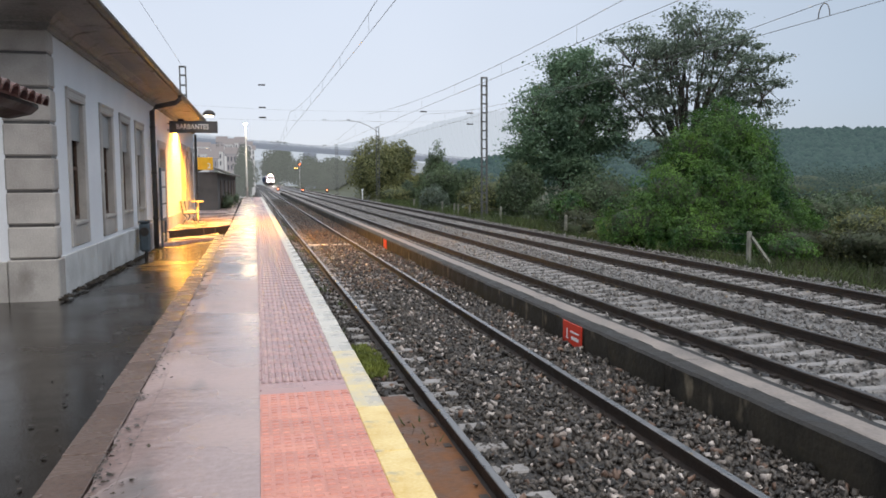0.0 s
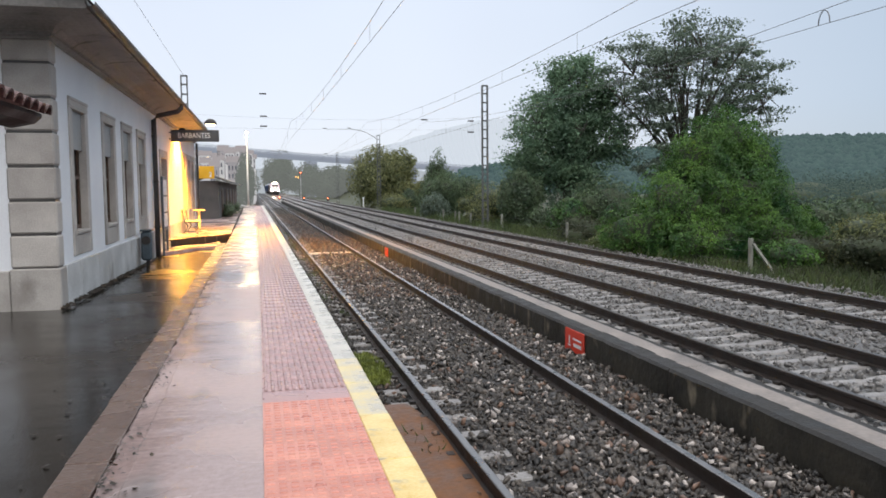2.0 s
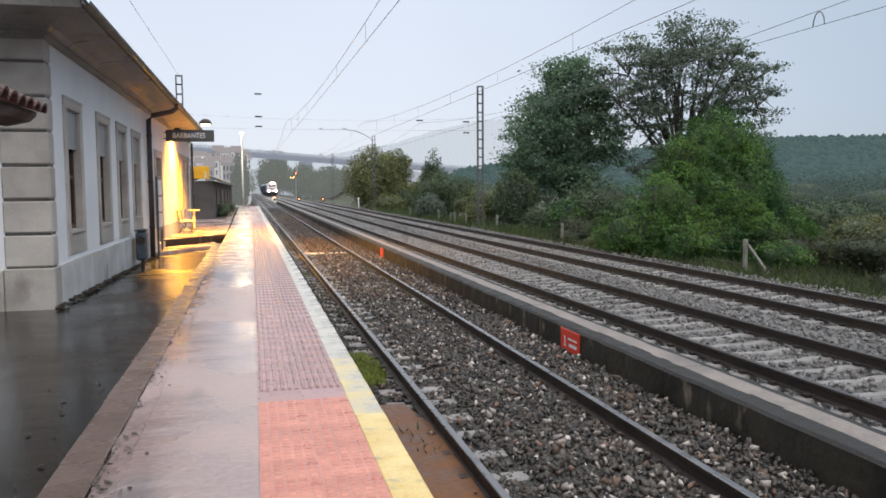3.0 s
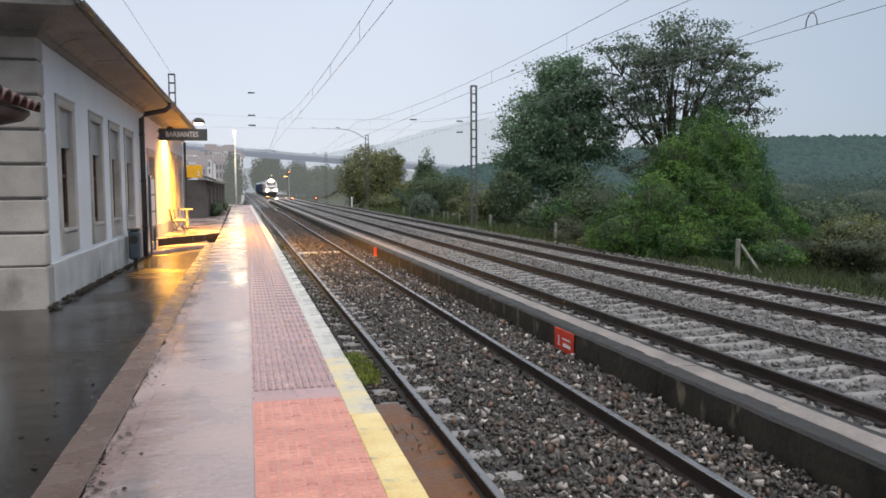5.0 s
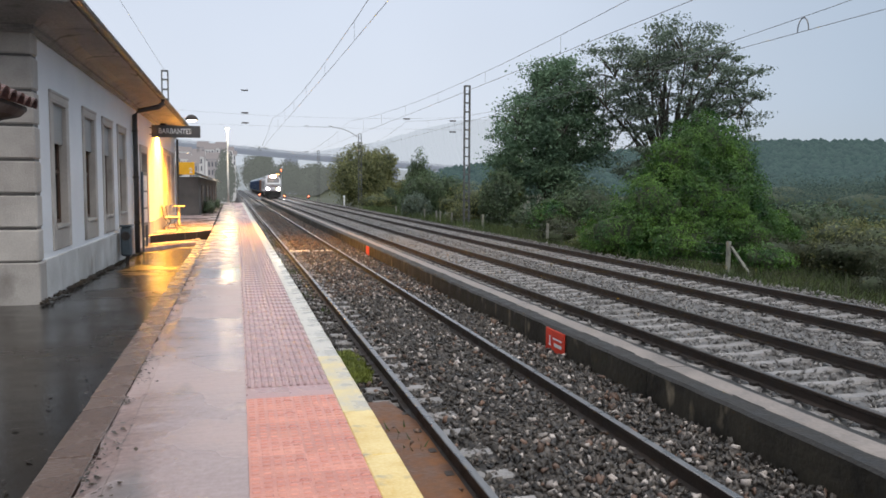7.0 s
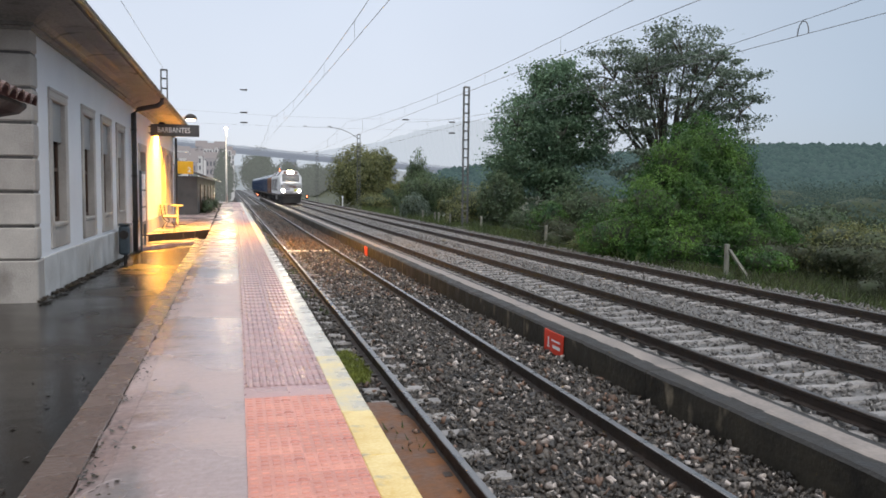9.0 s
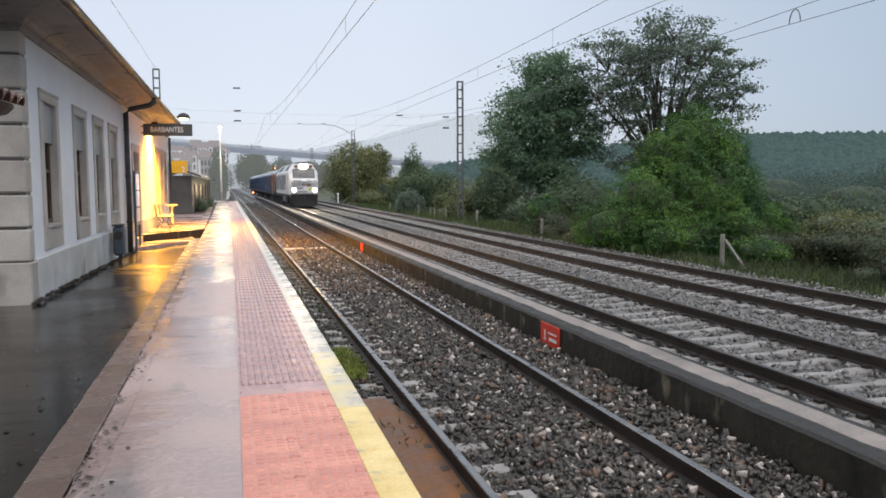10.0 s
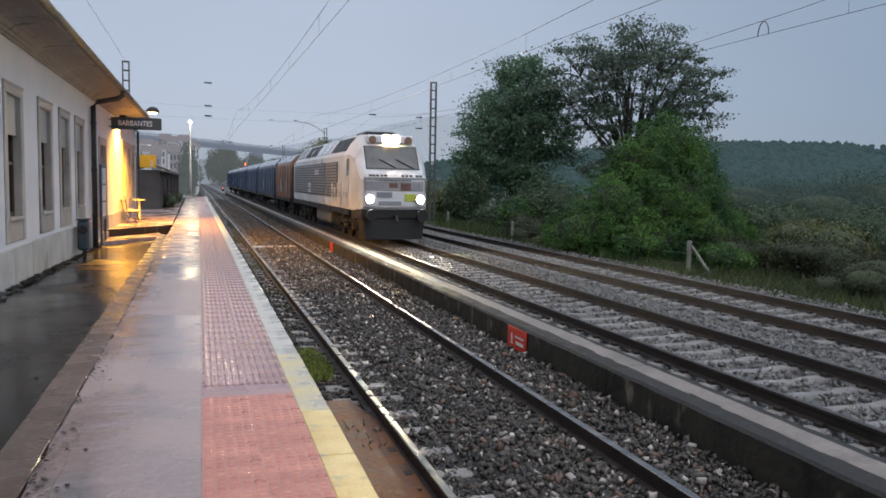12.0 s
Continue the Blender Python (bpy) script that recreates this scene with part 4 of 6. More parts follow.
# ---- far land ----
def ridge(name, pts, depth, material, label, lump, seed, drop):
    """A far wooded slope: a crest with an uneven skyline and a slope before it."""
    rng = random.Random(seed)
    bm = bmesh.new()
    rows = []
    n = 160
    for k in range(n + 1):
        u = k / n * (len(pts) - 1)
        i = min(int(u), len(pts) - 2)
        a, b = Vector(pts[i]), Vector(pts[i + 1])
        c = a.lerp(b, u - i)
        col = []
        for j in range(9):
            s = j / 8
            jig = lump * (rng.random() - 0.3) * (1 if j else 0.7)
            col.append(bm.verts.new((c.x * (1 - 0.3 * s), c.y - depth * s, (c.z - drop * s ** 0.7) + jig)))
        rows.append(col)
    for a, b in zip(rows, rows[1:]):
        for j in range(8):
            bm.faces.new((a[j], b[j], b[j + 1], a[j + 1]))
    return tagged(part(name, bm, material, kind="structure"), label, "hillside")


# wood, hills and viaduct: haze is part of these colours, as emission
M["far_wood"] = distance("painted_haze_wood", (0.07, 0.12, 0.135), 0.55, (0.03, 0.052, 0.035), 0.5)
M["far_hill"] = distance("painted_haze_mountain", (0.46, 0.52, 0.61), 0.93, (0.06, 0.08, 0.07))
M["far_hill_near"] = distance("painted_haze_slope", (0.34, 0.38, 0.43), 0.82, (0.06, 0.08, 0.07))
M["far_concrete"] = distance("painted_haze_concrete", (0.24, 0.28, 0.36), 0.7, (0.2, 0.2, 0.2))
far_slope = [(60, 260, 10), (120, 258, 17), (165, 255, 21), (200, 250, 22.5), (235, 240, 22), (330, 200, 25), (420, 100, 26)]
ridge("backdrop", [(x, y, z - 3.5) for x, y, z in far_slope], 130, M["far_wood"], "dark wooded slope beyond the fields, haze painted in", 0.6, 71, 27)


def far_crowns():
    """Tree crowns that cover the far slope, each a lump of its own."""
    rng = np.random.default_rng(9)
    n = 10000
    u = rng.uniform(0, len(far_slope) - 1.001, n)
    i = u.astype(int)
    P = np.array(far_slope, float)
    c = P[i] + (P[i + 1] - P[i]) * (u - i)[:, None]
    s = rng.random(n) ** 1.5
    spots = np.stack([c[:, 0] * (1 - 0.3 * s), c[:, 1] - 130 * s, c[:, 2] - 2.0 - 27 * s ** 0.7], 1)
    base = np.array(ICO)
    r = rng.uniform(0.6, 1.7, n)
    v = base[None] * rng.uniform(0.7, 1.3, (n, 12, 1)) * r[:, None, None] + spots[:, None, :]
    f = (np.array(ICOF)[None] + (np.arange(n) * 12)[:, None, None]).reshape(-1, 3)
    trimesh("far_wood", v.reshape(-1, 3), f, M["far_wood"], label="dark woodland crowns on the far slope, haze painted in", category="woodland", kind="stuff")


far_crowns()
ridge("backdrop", [(-900, 1500, 150), (-500, 1550, 110), (-100, 1600, 95), (120, 1550, 70), (250, 1500, 90), (340, 1500, 118), (420, 1500, 136), (520, 1500, 146), (650, 1450, 110), (800, 1400, 60), (1000, 1300, 20)], 500, M["far_hill"], "pale mountain ridge on the horizon, haze painted in", 4, 72, 150)
ridge("backdrop", [(-300, 700, 30), (-60, 700, 26), (40, 700, 17), (120, 700, 19), (220, 690, 16), (330, 660, 20)], 150, M["far_hill_near"], "low slope with scattered lights, haze painted in", 2.5, 73, 30)


def build_viaduct():
    v = empty("viaduct", label="long grey road viaduct on tall piers in the distance, haze painted in", category="bridge")
    ends = [(-60, 400, 26.3), (23, 400, 19.6), (113, 400, 13.0), (190, 400, 8.0)]
    bm = bmesh.new()
    rows = []
    for x, y, z in ends:
        rows.append([bm.verts.new(c) for c in ((x, y - 5, z), (x, y - 5, z - 0.9), (x, y - 2.6, z - 2.6), (x, y + 2.6, z - 2.6), (x, y + 5, z - 0.9), (x, y + 5, z))])
    for a, b in zip(rows, rows[1:]):
        for k in range(6):
            bm.faces.new((a[k], a[(k + 1) % 6], b[(k + 1) % 6], b[k]))
    bmesh.ops.recalc_face_normals(bm, faces=bm.faces)
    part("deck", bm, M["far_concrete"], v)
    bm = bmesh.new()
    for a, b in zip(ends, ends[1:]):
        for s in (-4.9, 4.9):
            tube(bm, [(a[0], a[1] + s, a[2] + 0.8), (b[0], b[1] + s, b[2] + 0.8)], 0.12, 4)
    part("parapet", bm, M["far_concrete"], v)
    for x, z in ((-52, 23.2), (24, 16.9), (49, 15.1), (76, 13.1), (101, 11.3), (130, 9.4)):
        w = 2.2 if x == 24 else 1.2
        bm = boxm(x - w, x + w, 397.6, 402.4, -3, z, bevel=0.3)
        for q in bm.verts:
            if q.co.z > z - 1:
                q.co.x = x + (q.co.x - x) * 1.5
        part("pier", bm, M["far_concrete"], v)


build_viaduct()


def build_houses():
    """Houses on the slope behind the station, one object each."""
    # house colours with haze mixed in as emission
    wall = distance("painted_haze_house_wall", (0.46, 0.48, 0.52), 0.55, (0.6, 0.58, 0.56))
    grey = distance("painted_haze_grey_wall", (0.30, 0.30, 0.34), 0.6, (0.25, 0.22, 0.2))
    roof = distance("painted_haze_roof", (0.30, 0.30, 0.33), 0.7, (0.14, 0.08, 0.06))
    pane = distance("painted_haze_pane", (0.13, 0.14, 0.17), 0.6, (0.05, 0.05, 0.06))
    lit = glow("lit_window", (1.0, 0.72, 0.4), 2.2)
    data = [(-10.1, 150, 2.0, 4.0, 3.4, 6.3, wall), (-8.6, 152, 2.3, 5.0, 3.9, 5.6, wall), (-7.5, 165, 1.7, 4.0, 4.4, 7.2, grey), (-6.0, 160, 1.6, 5.0, 3.4, 7.2, wall), (-5.4, 172, 1.8, 4.0, 3.9, 7.7, wall), (-4.1, 178, 2.1, 5.0, 4.4, 7.9, grey), (-2.6, 168, 1.7, 4.0, 3.4, 7.4, wall), (-7.5, 148, 1.6, 5.0, 3.9, 5.0, wall), (-5.0, 146, 1.7, 4.0, 4.4, 4.2, grey), (-3.1, 148, 1.5, 5.0, 3.4, 5.2, wall), (-9.6, 144, 1.4, 4.0, 3.9, 4.4, wall), (-8.0, 142, 1.3, 5.0, 4.4, 3.3, grey), (-2.0, 176, 1.6, 4.0, 3.4, 6.9, wall), (-12.4, 158, 2.2, 5.0, 3.9, 6.3, wall)]
    for k, (x, y, w, d, h, z, m) in enumerate(data):
        ob = empty("house", (x, y, z), "pale plastered house on the slope, haze painted in" if m is wall else "grey house on the slope, haze painted in", "house", "houses on the slope")
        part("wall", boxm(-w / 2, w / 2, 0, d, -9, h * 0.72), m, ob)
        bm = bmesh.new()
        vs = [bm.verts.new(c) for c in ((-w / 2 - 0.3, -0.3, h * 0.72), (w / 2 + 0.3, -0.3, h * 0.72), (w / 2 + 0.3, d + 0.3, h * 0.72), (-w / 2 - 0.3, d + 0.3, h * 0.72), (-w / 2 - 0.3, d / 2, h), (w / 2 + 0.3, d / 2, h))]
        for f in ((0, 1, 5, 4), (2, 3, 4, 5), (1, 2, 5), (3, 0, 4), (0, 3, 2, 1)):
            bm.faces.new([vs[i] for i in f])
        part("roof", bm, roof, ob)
        for fl in range(2):
            for i in range(3):
                cx = -w / 2 + w * (i + 0.5) / 3
                zz = h * (0.08 + 0.33 * fl)
                light = (k, fl, i) in ((0, 1, 2), (3, 0, 1), (1, 1, 0))
                part("window", boxm(cx - 0.16 * w / 2, cx + 0.16 * w / 2, -0.06, 0.05, zz, zz + 0.8), lit if light else pane, ob)


build_houses()


# ---- the station ----
WX, Y0, Y1, TOP = -3.05, 13.0, 39.2, 4.6
WINDOWS = [(14.3, 15.28), (17.02, 18.05), (19.28, 20.3), (21.5, 22.6)]
LATER = [(33.2, 34.3), (35.1, 36.2), (37.0, 38.1)]
DOOR = (26.0, 27.5)


def wall_with_openings(x, thick, y0, y1, z0, z1, holes):
    """One wall along y, facing +x, with rectangular openings (y0, y1, z0, z1) cut through it."""
    ys = sorted({y0, y1, *[h[0] for h in holes], *[h[1] for h in holes]})
    zs = sorted({z0, z1, *[h[2] for h in holes], *[h[3] for h in holes]})
    bm = bmesh.new()
    cache = {}

    def v(side, i, k):
        if (side, i, k) not in cache:
            cache[side, i, k] = bm.verts.new((x - thick * side, ys[i], zs[k]))
        return cache[side, i, k]

    def solid(i, k):
        if not (0 <= i < len(ys) - 1 and 0 <= k < len(zs) - 1):
            return False
        cy, cz = (ys[i] + ys[i + 1]) / 2, (zs[k] + zs[k + 1]) / 2
        return not any(a < cy < b and c < cz < d for a, b, c, d in holes)
    for i in range(len(ys) - 1):
        for k in range(len(zs) - 1):
            if not solid(i, k):
                continue
            for side in (0, 1):
                bm.faces.new((v(side, i, k), v(side, i + 1, k), v(side, i + 1, k + 1), v(side, i, k + 1)))
            for di, dk, e in ((-1, 0, ((i, k), (i, k + 1))), (1, 0, ((i + 1, k), (i + 1, k + 1))), (0, -1, ((i, k), (i + 1, k))), (0, 1, ((i, k + 1), (i + 1, k + 1)))):
                if not solid(i + di, k + dk):
                    (a, b), (c, d) = e
                    bm.faces.new((v(0, a, b), v(0, c, d), v(1, c, d), v(1, a, b)))
    bmesh.ops.recalc_face_normals(bm, faces=bm.faces)
    return bm


def build_station():
    st = empty("station_building", (0, 0, 0), "white plastered station house with granite quoins and deep eaves", "building")
    holes = [(a - 0.205, b + 0.205, 1.19, 3.80) for a, b in WINDOWS] + [(a - 0.205, b + 0.205, 1.09, 3.78) for a, b in LATER] + [(DOOR[0] - 0.215, DOOR[1] + 0.215, 0.3, 3.55)]
    part("wall", wall_with_openings(WX, 0.5, Y0 + 0.04, Y1, 0.2, TOP, holes), M["plaster"], st)
    part("end_wall", boxm(-13, WX - 0.5, Y0 + 0.04, Y0 + 0.5, 0.2, TOP), M["plaster"], st)
    part("end_wall", boxm(-13, WX - 0.5, Y1 - 0.5, Y1, 0.2, TOP), M["plaster"], st)
    part("rear_wall", boxm(-13.5, -13, Y0 + 0.04, Y1, 0.2, TOP), M["plaster"], st)
    part("ceiling", boxm(-13, WX - 0.5, Y0 + 0.5, Y1 - 0.5, 4.3, 4.5), M["plaster"], st)
    # granite quoins, course by course
    z = 1.085
    k = 0
    while z < TOP - 0.1:
        h = min(0.517, TOP - z)
        part("quoin", boxm(-3.7, WX + 0.03, Y0, Y0 + 0.34, z + 0.012, z + h - 0.012, bevel=0.028), M["granite"], st)
        z += 0.517
        k += 1
    part("joint_core", boxm(-3.68, WX + 0.005, Y0 + 0.02, Y0 + 0.33, 0.5, TOP), M["pipe"], st)
    part("corner_base", boxm(-3.72, WX + 0.047, Y0 - 0.014, Y0 + 0.4, 0.3, 1.085, bevel=0.02), M["granite"], st)
    part("end_plinth", boxm(-13, -3.725, Y0 - 0.02, Y0 + 0.04, 0.3, 1.06, bevel=0.012), M["granite"], st)
    # plinth stones
    y = Y0 + 0.41
    i = 0
    while y < DOOR[0] - 0.4:
        n = min(1.1 + 0.3 * ((i * 7) % 3), DOOR[0] - 0.3 - y)
        part("plinth_stone", boxm(WX + 0.002, WX + 0.045, y + 0.004, y + n - 0.004, 0.2, 1.10, bevel=0.01), M["plinth"], st)
        y += n
        i += 1
    y = DOOR[1] + 0.3
    while y < Y1 - 0.3:
        part("plinth_stone", boxm(WX + 0.002, WX + 0.045, y + 0.004, min(y + 1.35, Y1) - 0.004, 0.2, 1.1, bevel=0.01), M["plinth"], st)
        y += 1.35

    def window(a, b, z0, z1, shut, name="window"):
        w = empty(name)
        w.parent = st
        j = 0.21
        part("jamb", boxm(WX - 0.45, WX + 0.028, a - j, a, z0 - 0.42, z1 + 0.01, bevel=0.012), M["granite"], w)
        part("jamb", boxm(WX - 0.45, WX + 0.028, b, b + j, z0 - 0.42, z1 + 0.01, bevel=0.012), M["granite"], w)
        bm = boxm(WX - 0.45, WX + 0.03, a - j, b + j, z1 + 0.012, z1 + 0.2, bevel=0.012)
        box(bm, WX - 0.02, WX + 0.042, a - j - 0.004, b + j + 0.004, z1 + 0.15, z1 + 0.203, bevel=0.008)
        box(bm, WX - 0.02, WX + 0.037, a - j + 0.01, b + j - 0.01, z1 + 0.05, z1 + 0.085, bevel=0.006)
        part("lintel", bm, M["granite"], w)
        part("apron", boxm(WX - 0.3, WX + 0.024, a + 0.002, b - 0.002, z0 - 0.42, z0 - 0.07, bevel=0.01), M["granite"], w)
        part("sill", boxm(WX - 0.45, WX + 0.05, a + 0.002, b - 0.002, z0 - 0.068, z0, bevel=0.012), M["granite"], w)
        part("blind", boxm(WX - 0.07, WX - 0.045, a + 0.002, b - 0.002, z0 + (z1 - z0) * (0.68 if shut else 0.7), z1 + 0.008), M["shutter"], w)
        part("glass", boxm(WX - 0.15, WX - 0.135, a + 0.002, b - 0.002, z0 + 0.002, z1), M["pane"], w)
        fr = bmesh.new()
        for y in (a + 0.03, (a + b) / 2, b - 0.03):
            box(fr, WX - 0.135, WX - 0.105, y - 0.028, y + 0.028, z0 + 0.002, z1)
        for z in (z0 + 0.04, z0 + 0.9):
            box(fr, WX - 0.133, WX - 0.107, a + 0.06, b - 0.06, z - 0.03, z + 0.03)
        part("window_frame", fr, M["wood_dark"], w)
    for a, b in WINDOWS:
        window(a, b, 1.6, 3.62, True)
    for a, b in LATER:
        window(a, b, 1.5, 3.6, False)
    # door
    a, b = DOOR
    d = empty("doorway")
    d.parent = st
    part("jamb", boxm(WX - 0.3, WX + 0.035, a - 0.22, a, 0.3, 3.31, bevel=0.012), M["granite"], d)
    part("jamb", boxm(WX - 0.3, WX + 0.035, b, b + 0.22, 0.3, 3.31, bevel=0.012), M["granite"], d)
    part("lintel", boxm(WX - 0.3, WX + 0.04, a - 0.22, b + 0.22, 3.312, 3.56, bevel=0.012), M["granite"], d)
    part("door_leaf", boxm(WX - 0.32, WX - 0.27, a + 0.002, b - 0.002, 0.66, 3.3), M["wood_dark"], d)
    part("door_panel", boxm(WX - 0.275, WX - 0.255, a + 0.15, (a + b) / 2 - 0.1, 1.0, 1.9, bevel=0.008), M["wood_dark"], d)
    part("door_panel", boxm(WX - 0.275, WX - 0.255, (a + b) / 2 + 0.1, b - 0.15, 1.0, 1.9, bevel=0.008), M["wood_dark"], d)
    part("threshold", boxm(WX - 0.3, WX + 0.1, a + 0.002, b - 0.002, 0.3, 0.62, bevel=0.02), M["granite"], d)
    # deep coved eaves all round, gutter and roof
    prof = [(0.002, 4.51), (0.05, 4.51), (0.06, 4.54), (0.1, 4.555), (0.1, 4.6), (0.14, 4.61), (0.2, 4.66), (0.32, 4.7), (0.5, 4.725), (0.74, 4.735), (0.75, 4.71), (0.82, 4.72), (0.84, 4.82), (0.002, 4.84)]
    bm = bmesh.new()
    rings = []
    for cx, cy, sx, sy in ((-13.5, Y0, 0, -1), (WX, Y0, 1, -1), (WX, Y1, 1, 1), (-13.5, Y1, 0, 1)):
        rings.append([bm.verts.new((cx + o * sx, cy + o * sy * (1.6 if sy < 0 else 1), z)) for o, z in prof])
    for r, q in zip(rings, rings[1:]):
        for k in range(len(prof)):
            bm.faces.new((r[k], r[(k + 1) % len(prof)], q[(k + 1) % len(prof)], q[k]))
    bmesh.ops.recalc_face_normals(bm, faces=bm.faces)
    part("cornice", bm, M["cornice"], st)
    g = bmesh.new()
    gx, gz = WX + 0.88, 4.80
    prof = [(0.07 * math.cos(a), 0.07 * math.sin(a)) for a in [math.pi + math.pi * k / 6 for k in range(7)]]
    prof += [(x * 0.86, z * 0.86) for x, z in prof[::-1]]
    r0 = [g.verts.new((gx + x, Y0 - 1.37, gz + z)) for x, z in prof]
    r1 = [g.verts.new((gx + x, Y1 + 0.9, gz + z)) for x, z in prof]
    for k in range(len(prof)):
        g.faces.new((r0[k], r0[(k + 1) % len(prof)], r1[(k + 1) % len(prof)], r1[k]))
    bmesh.ops.recalc_face_normals(g, faces=g.faces)
    part("gutter", g, M["zinc"], st)
    bm = bmesh.new()
    e = 0.86
    vs = [bm.verts.new(c) for c in ((WX + e, Y0 - 1.6 * e, 4.845), (WX + e, Y1 + e, 4.845), (-13.5 - e, Y1 + e, 4.845), (-13.5 - e, Y0 - 1.6 * e, 4.845), (-8.3, Y0 + 4.6, 7.2), (-8.3, Y1 - 4.6, 7.2))]
    for f in ((0, 1, 5, 4), (1, 2, 5), (2, 3, 4, 5), (3, 0, 4), (3, 2, 1, 0)):
        bm.faces.new([vs[i] for i in f])
    part("roof", bm, M["roof_tile"], st)
    # downpipe from the gutter back to the wall and down
    part("downpipe", tubem([(gx, 23.95, 4.74), (gx, 23.95, 4.62), (gx - 0.12, 23.95, 4.52), (WX + 0.22, 23.95, 4.4), (WX + 0.11, 23.95, 4.28), (WX + 0.11, 23.95, 0.35)], 0.07, 10), M["pipe"], st, smooth=True)
    for z in (1.2, 2.5, 3.8):
        part("pipe_clamp", tubem([(WX + 0.11, 23.95, z), (WX + 0.11, 23.95, z + 0.05)], 0.085, 10), M["iron"], st)
    part("downpipe", tubem([(WX + 0.12, 39.05, 4.5), (WX + 0.12, 39.05, 0.7)], 0.055, 8), M["pipe"], st)
    return st


M["wood_dark"] = surf("dark_brown_wood", (0.05, 0.028, 0.018), (0.11, 0.06, 0.035), 3, (0.35, 0.6), 0.2, 30, stretch=(6, 6, 1))
M["pane"] = surf("dark_window_glass", (0.012, 0.013, 0.014), (0.02, 0.02, 0.022), 2, (0.08, 0.15), 0.0, 20)
M["sign_grey"] = surf("dark_grey_sign_paint", (0.06, 0.062, 0.066), (0.085, 0.088, 0.092), 3, (0.35, 0.5), 0.05, 40)
M["letter"] = surf("white_lettering", (0.68, 0.69, 0.7), (0.76, 0.77, 0.78), 8, (0.4, 0.5), 0, 40)
M["red_sign"] = surf("red_sign_paint", (0.62, 0.045, 0.025), (0.74, 0.07, 0.035), 4, (0.35, 0.5), 0.05, 40)
M["yellow_sign"] = surf("yellow_sign_paint", (0.78, 0.40, 0.02), (0.85, 0.47, 0.03), 4, (0.35, 0.5), 0.05, 40)
M["blue_grey"] = surf("blue_grey_enamel", (0.035, 0.05, 0.062), (0.075, 0.1, 0.12), 4, (0.3, 0.5), 0.05, 40)
M["bench_paint"] = surf("pale_bench_slats", (0.5, 0.42, 0.28), (0.62, 0.54, 0.38), 6, (0.35, 0.6), 0.1, 40)
M["galv"] = surf("galvanised_post", (0.42, 0.42, 0.41), (0.56, 0.56, 0.55), 5, (0.35, 0.55), 0.05, 40, metal=0.3)
M["roof_wood"] = surf("dark_red_eaves_board", (0.012, 0.005, 0.004), (0.03, 0.012, 0.01), 4, (0.5, 0.8), 0.2, 30)
M["warm_diffuser"] = glow("warm_diffuser", (1.0, 0.85, 0.6), 6)
M["sodium"] = glow("sodium_bulb", (1.0, 0.55, 0.10), 6)
M["white_bulb"] = glow("lamp_bulb", (1.0, 0.86, 0.62), 70)
build_station()


def text(name, words, m, height, material, parent, label=""):
    """Words as flat raised letters, as a mesh."""
    cu = bpy.data.curves.new(name, "FONT")
    cu.body, cu.size, cu.align_x, cu.align_y, cu.extrude = words, height, "CENTER", "CENTER", 0.004
    cu.offset = 0.012 * height
    tmp = bpy.data.objects.new(name, cu)
    scene.collection.objects.link(tmp)
    me = bpy.data.meshes.new_from_object(tmp.evaluated_get(bpy.context.evaluated_depsgraph_get()))
    bpy.data.objects.remove(tmp)
    me.materials.clear()
    me.materials.append(material)
    ob = new(name, me)
    ob.parent = parent
    ob.matrix_basis = m
    return tagged(ob, label)


def name_sign():
    s = empty("station_sign", (0, 28.7, 0), "dark grey station name board reading BARBANTES on wall brackets", "sign")
    part("board", boxm(-2.98, -1.4, -0.03, 0.03, 3.97, 4.35, bevel=0.01), M["sign_grey"], s)
    bm = bmesh.new()
    for x0, x1, z0, z1 in ((-2.99, -1.39, 4.35, 4.362), (-2.99, -1.39, 3.958, 3.97), (-1.4, -1.388, 3.97, 4.35)):
        box(bm, x0, x1, -0.036, 0.036, z0, z1)
    part("rim", bm, M["zinc"], s)
    t = text("lettering", "BARBANTES", pose(-2.22, -0.032, 4.16, 90), 0.25, M["letter"], s, "white capital letters reading BARBANTES")
    t.scale = (0.80, 1, 1)
    for z in (4.05, 4.27):
        part("bracket", tubem([(-3.05, 0, z), (-2.97, 0, z)], 0.02, 6), M["iron"], s)


name_sign()


def dome_lamp():
    s = empty("eaves_lamp", (-1.80, 31.0, 4.74), "dark domed lamp on a bracket from the eaves, lit below", "lamp")
    bm = bmesh.new()
    prof = [(0.225, 0.0), (0.23, 0.03), (0.21, 0.1), (0.15, 0.17), (0.07, 0.205), (0.0, 0.215)]
    rings = [[bm.verts.new((r * math.cos(2 * math.pi * k / 16), r * math.sin(2 * math.pi * k / 16), z)) for k in range(16)] for r, z in prof[:-1]]
    tip = bm.verts.new((0, 0, 0.215))
    for a, b in zip(rings, rings[1:]):
        for k in range(16):
            bm.faces.new((a[k], a[(k + 1) % 16], b[(k + 1) % 16], b[k]))
    for k in range(16):
        bm.faces.new((rings[-1][k], rings[-1][(k + 1) % 16], tip))
    part("shade", bm, M["iron"], s, smooth=True)
    part("diffuser", tubem([(0, 0, -0.05), (0, 0, 0.02)], [0.12, 0.19], 14), M["warm_diffuser"], s)
    part("arm", tubem([(-0.18, 0, 0.08), (-0.36, 0, 0.06), (-0.45, 0, 0.05), (-0.5, 0, 0.05)], 0.02, 6), M["galv"], s)


dome_lamp()


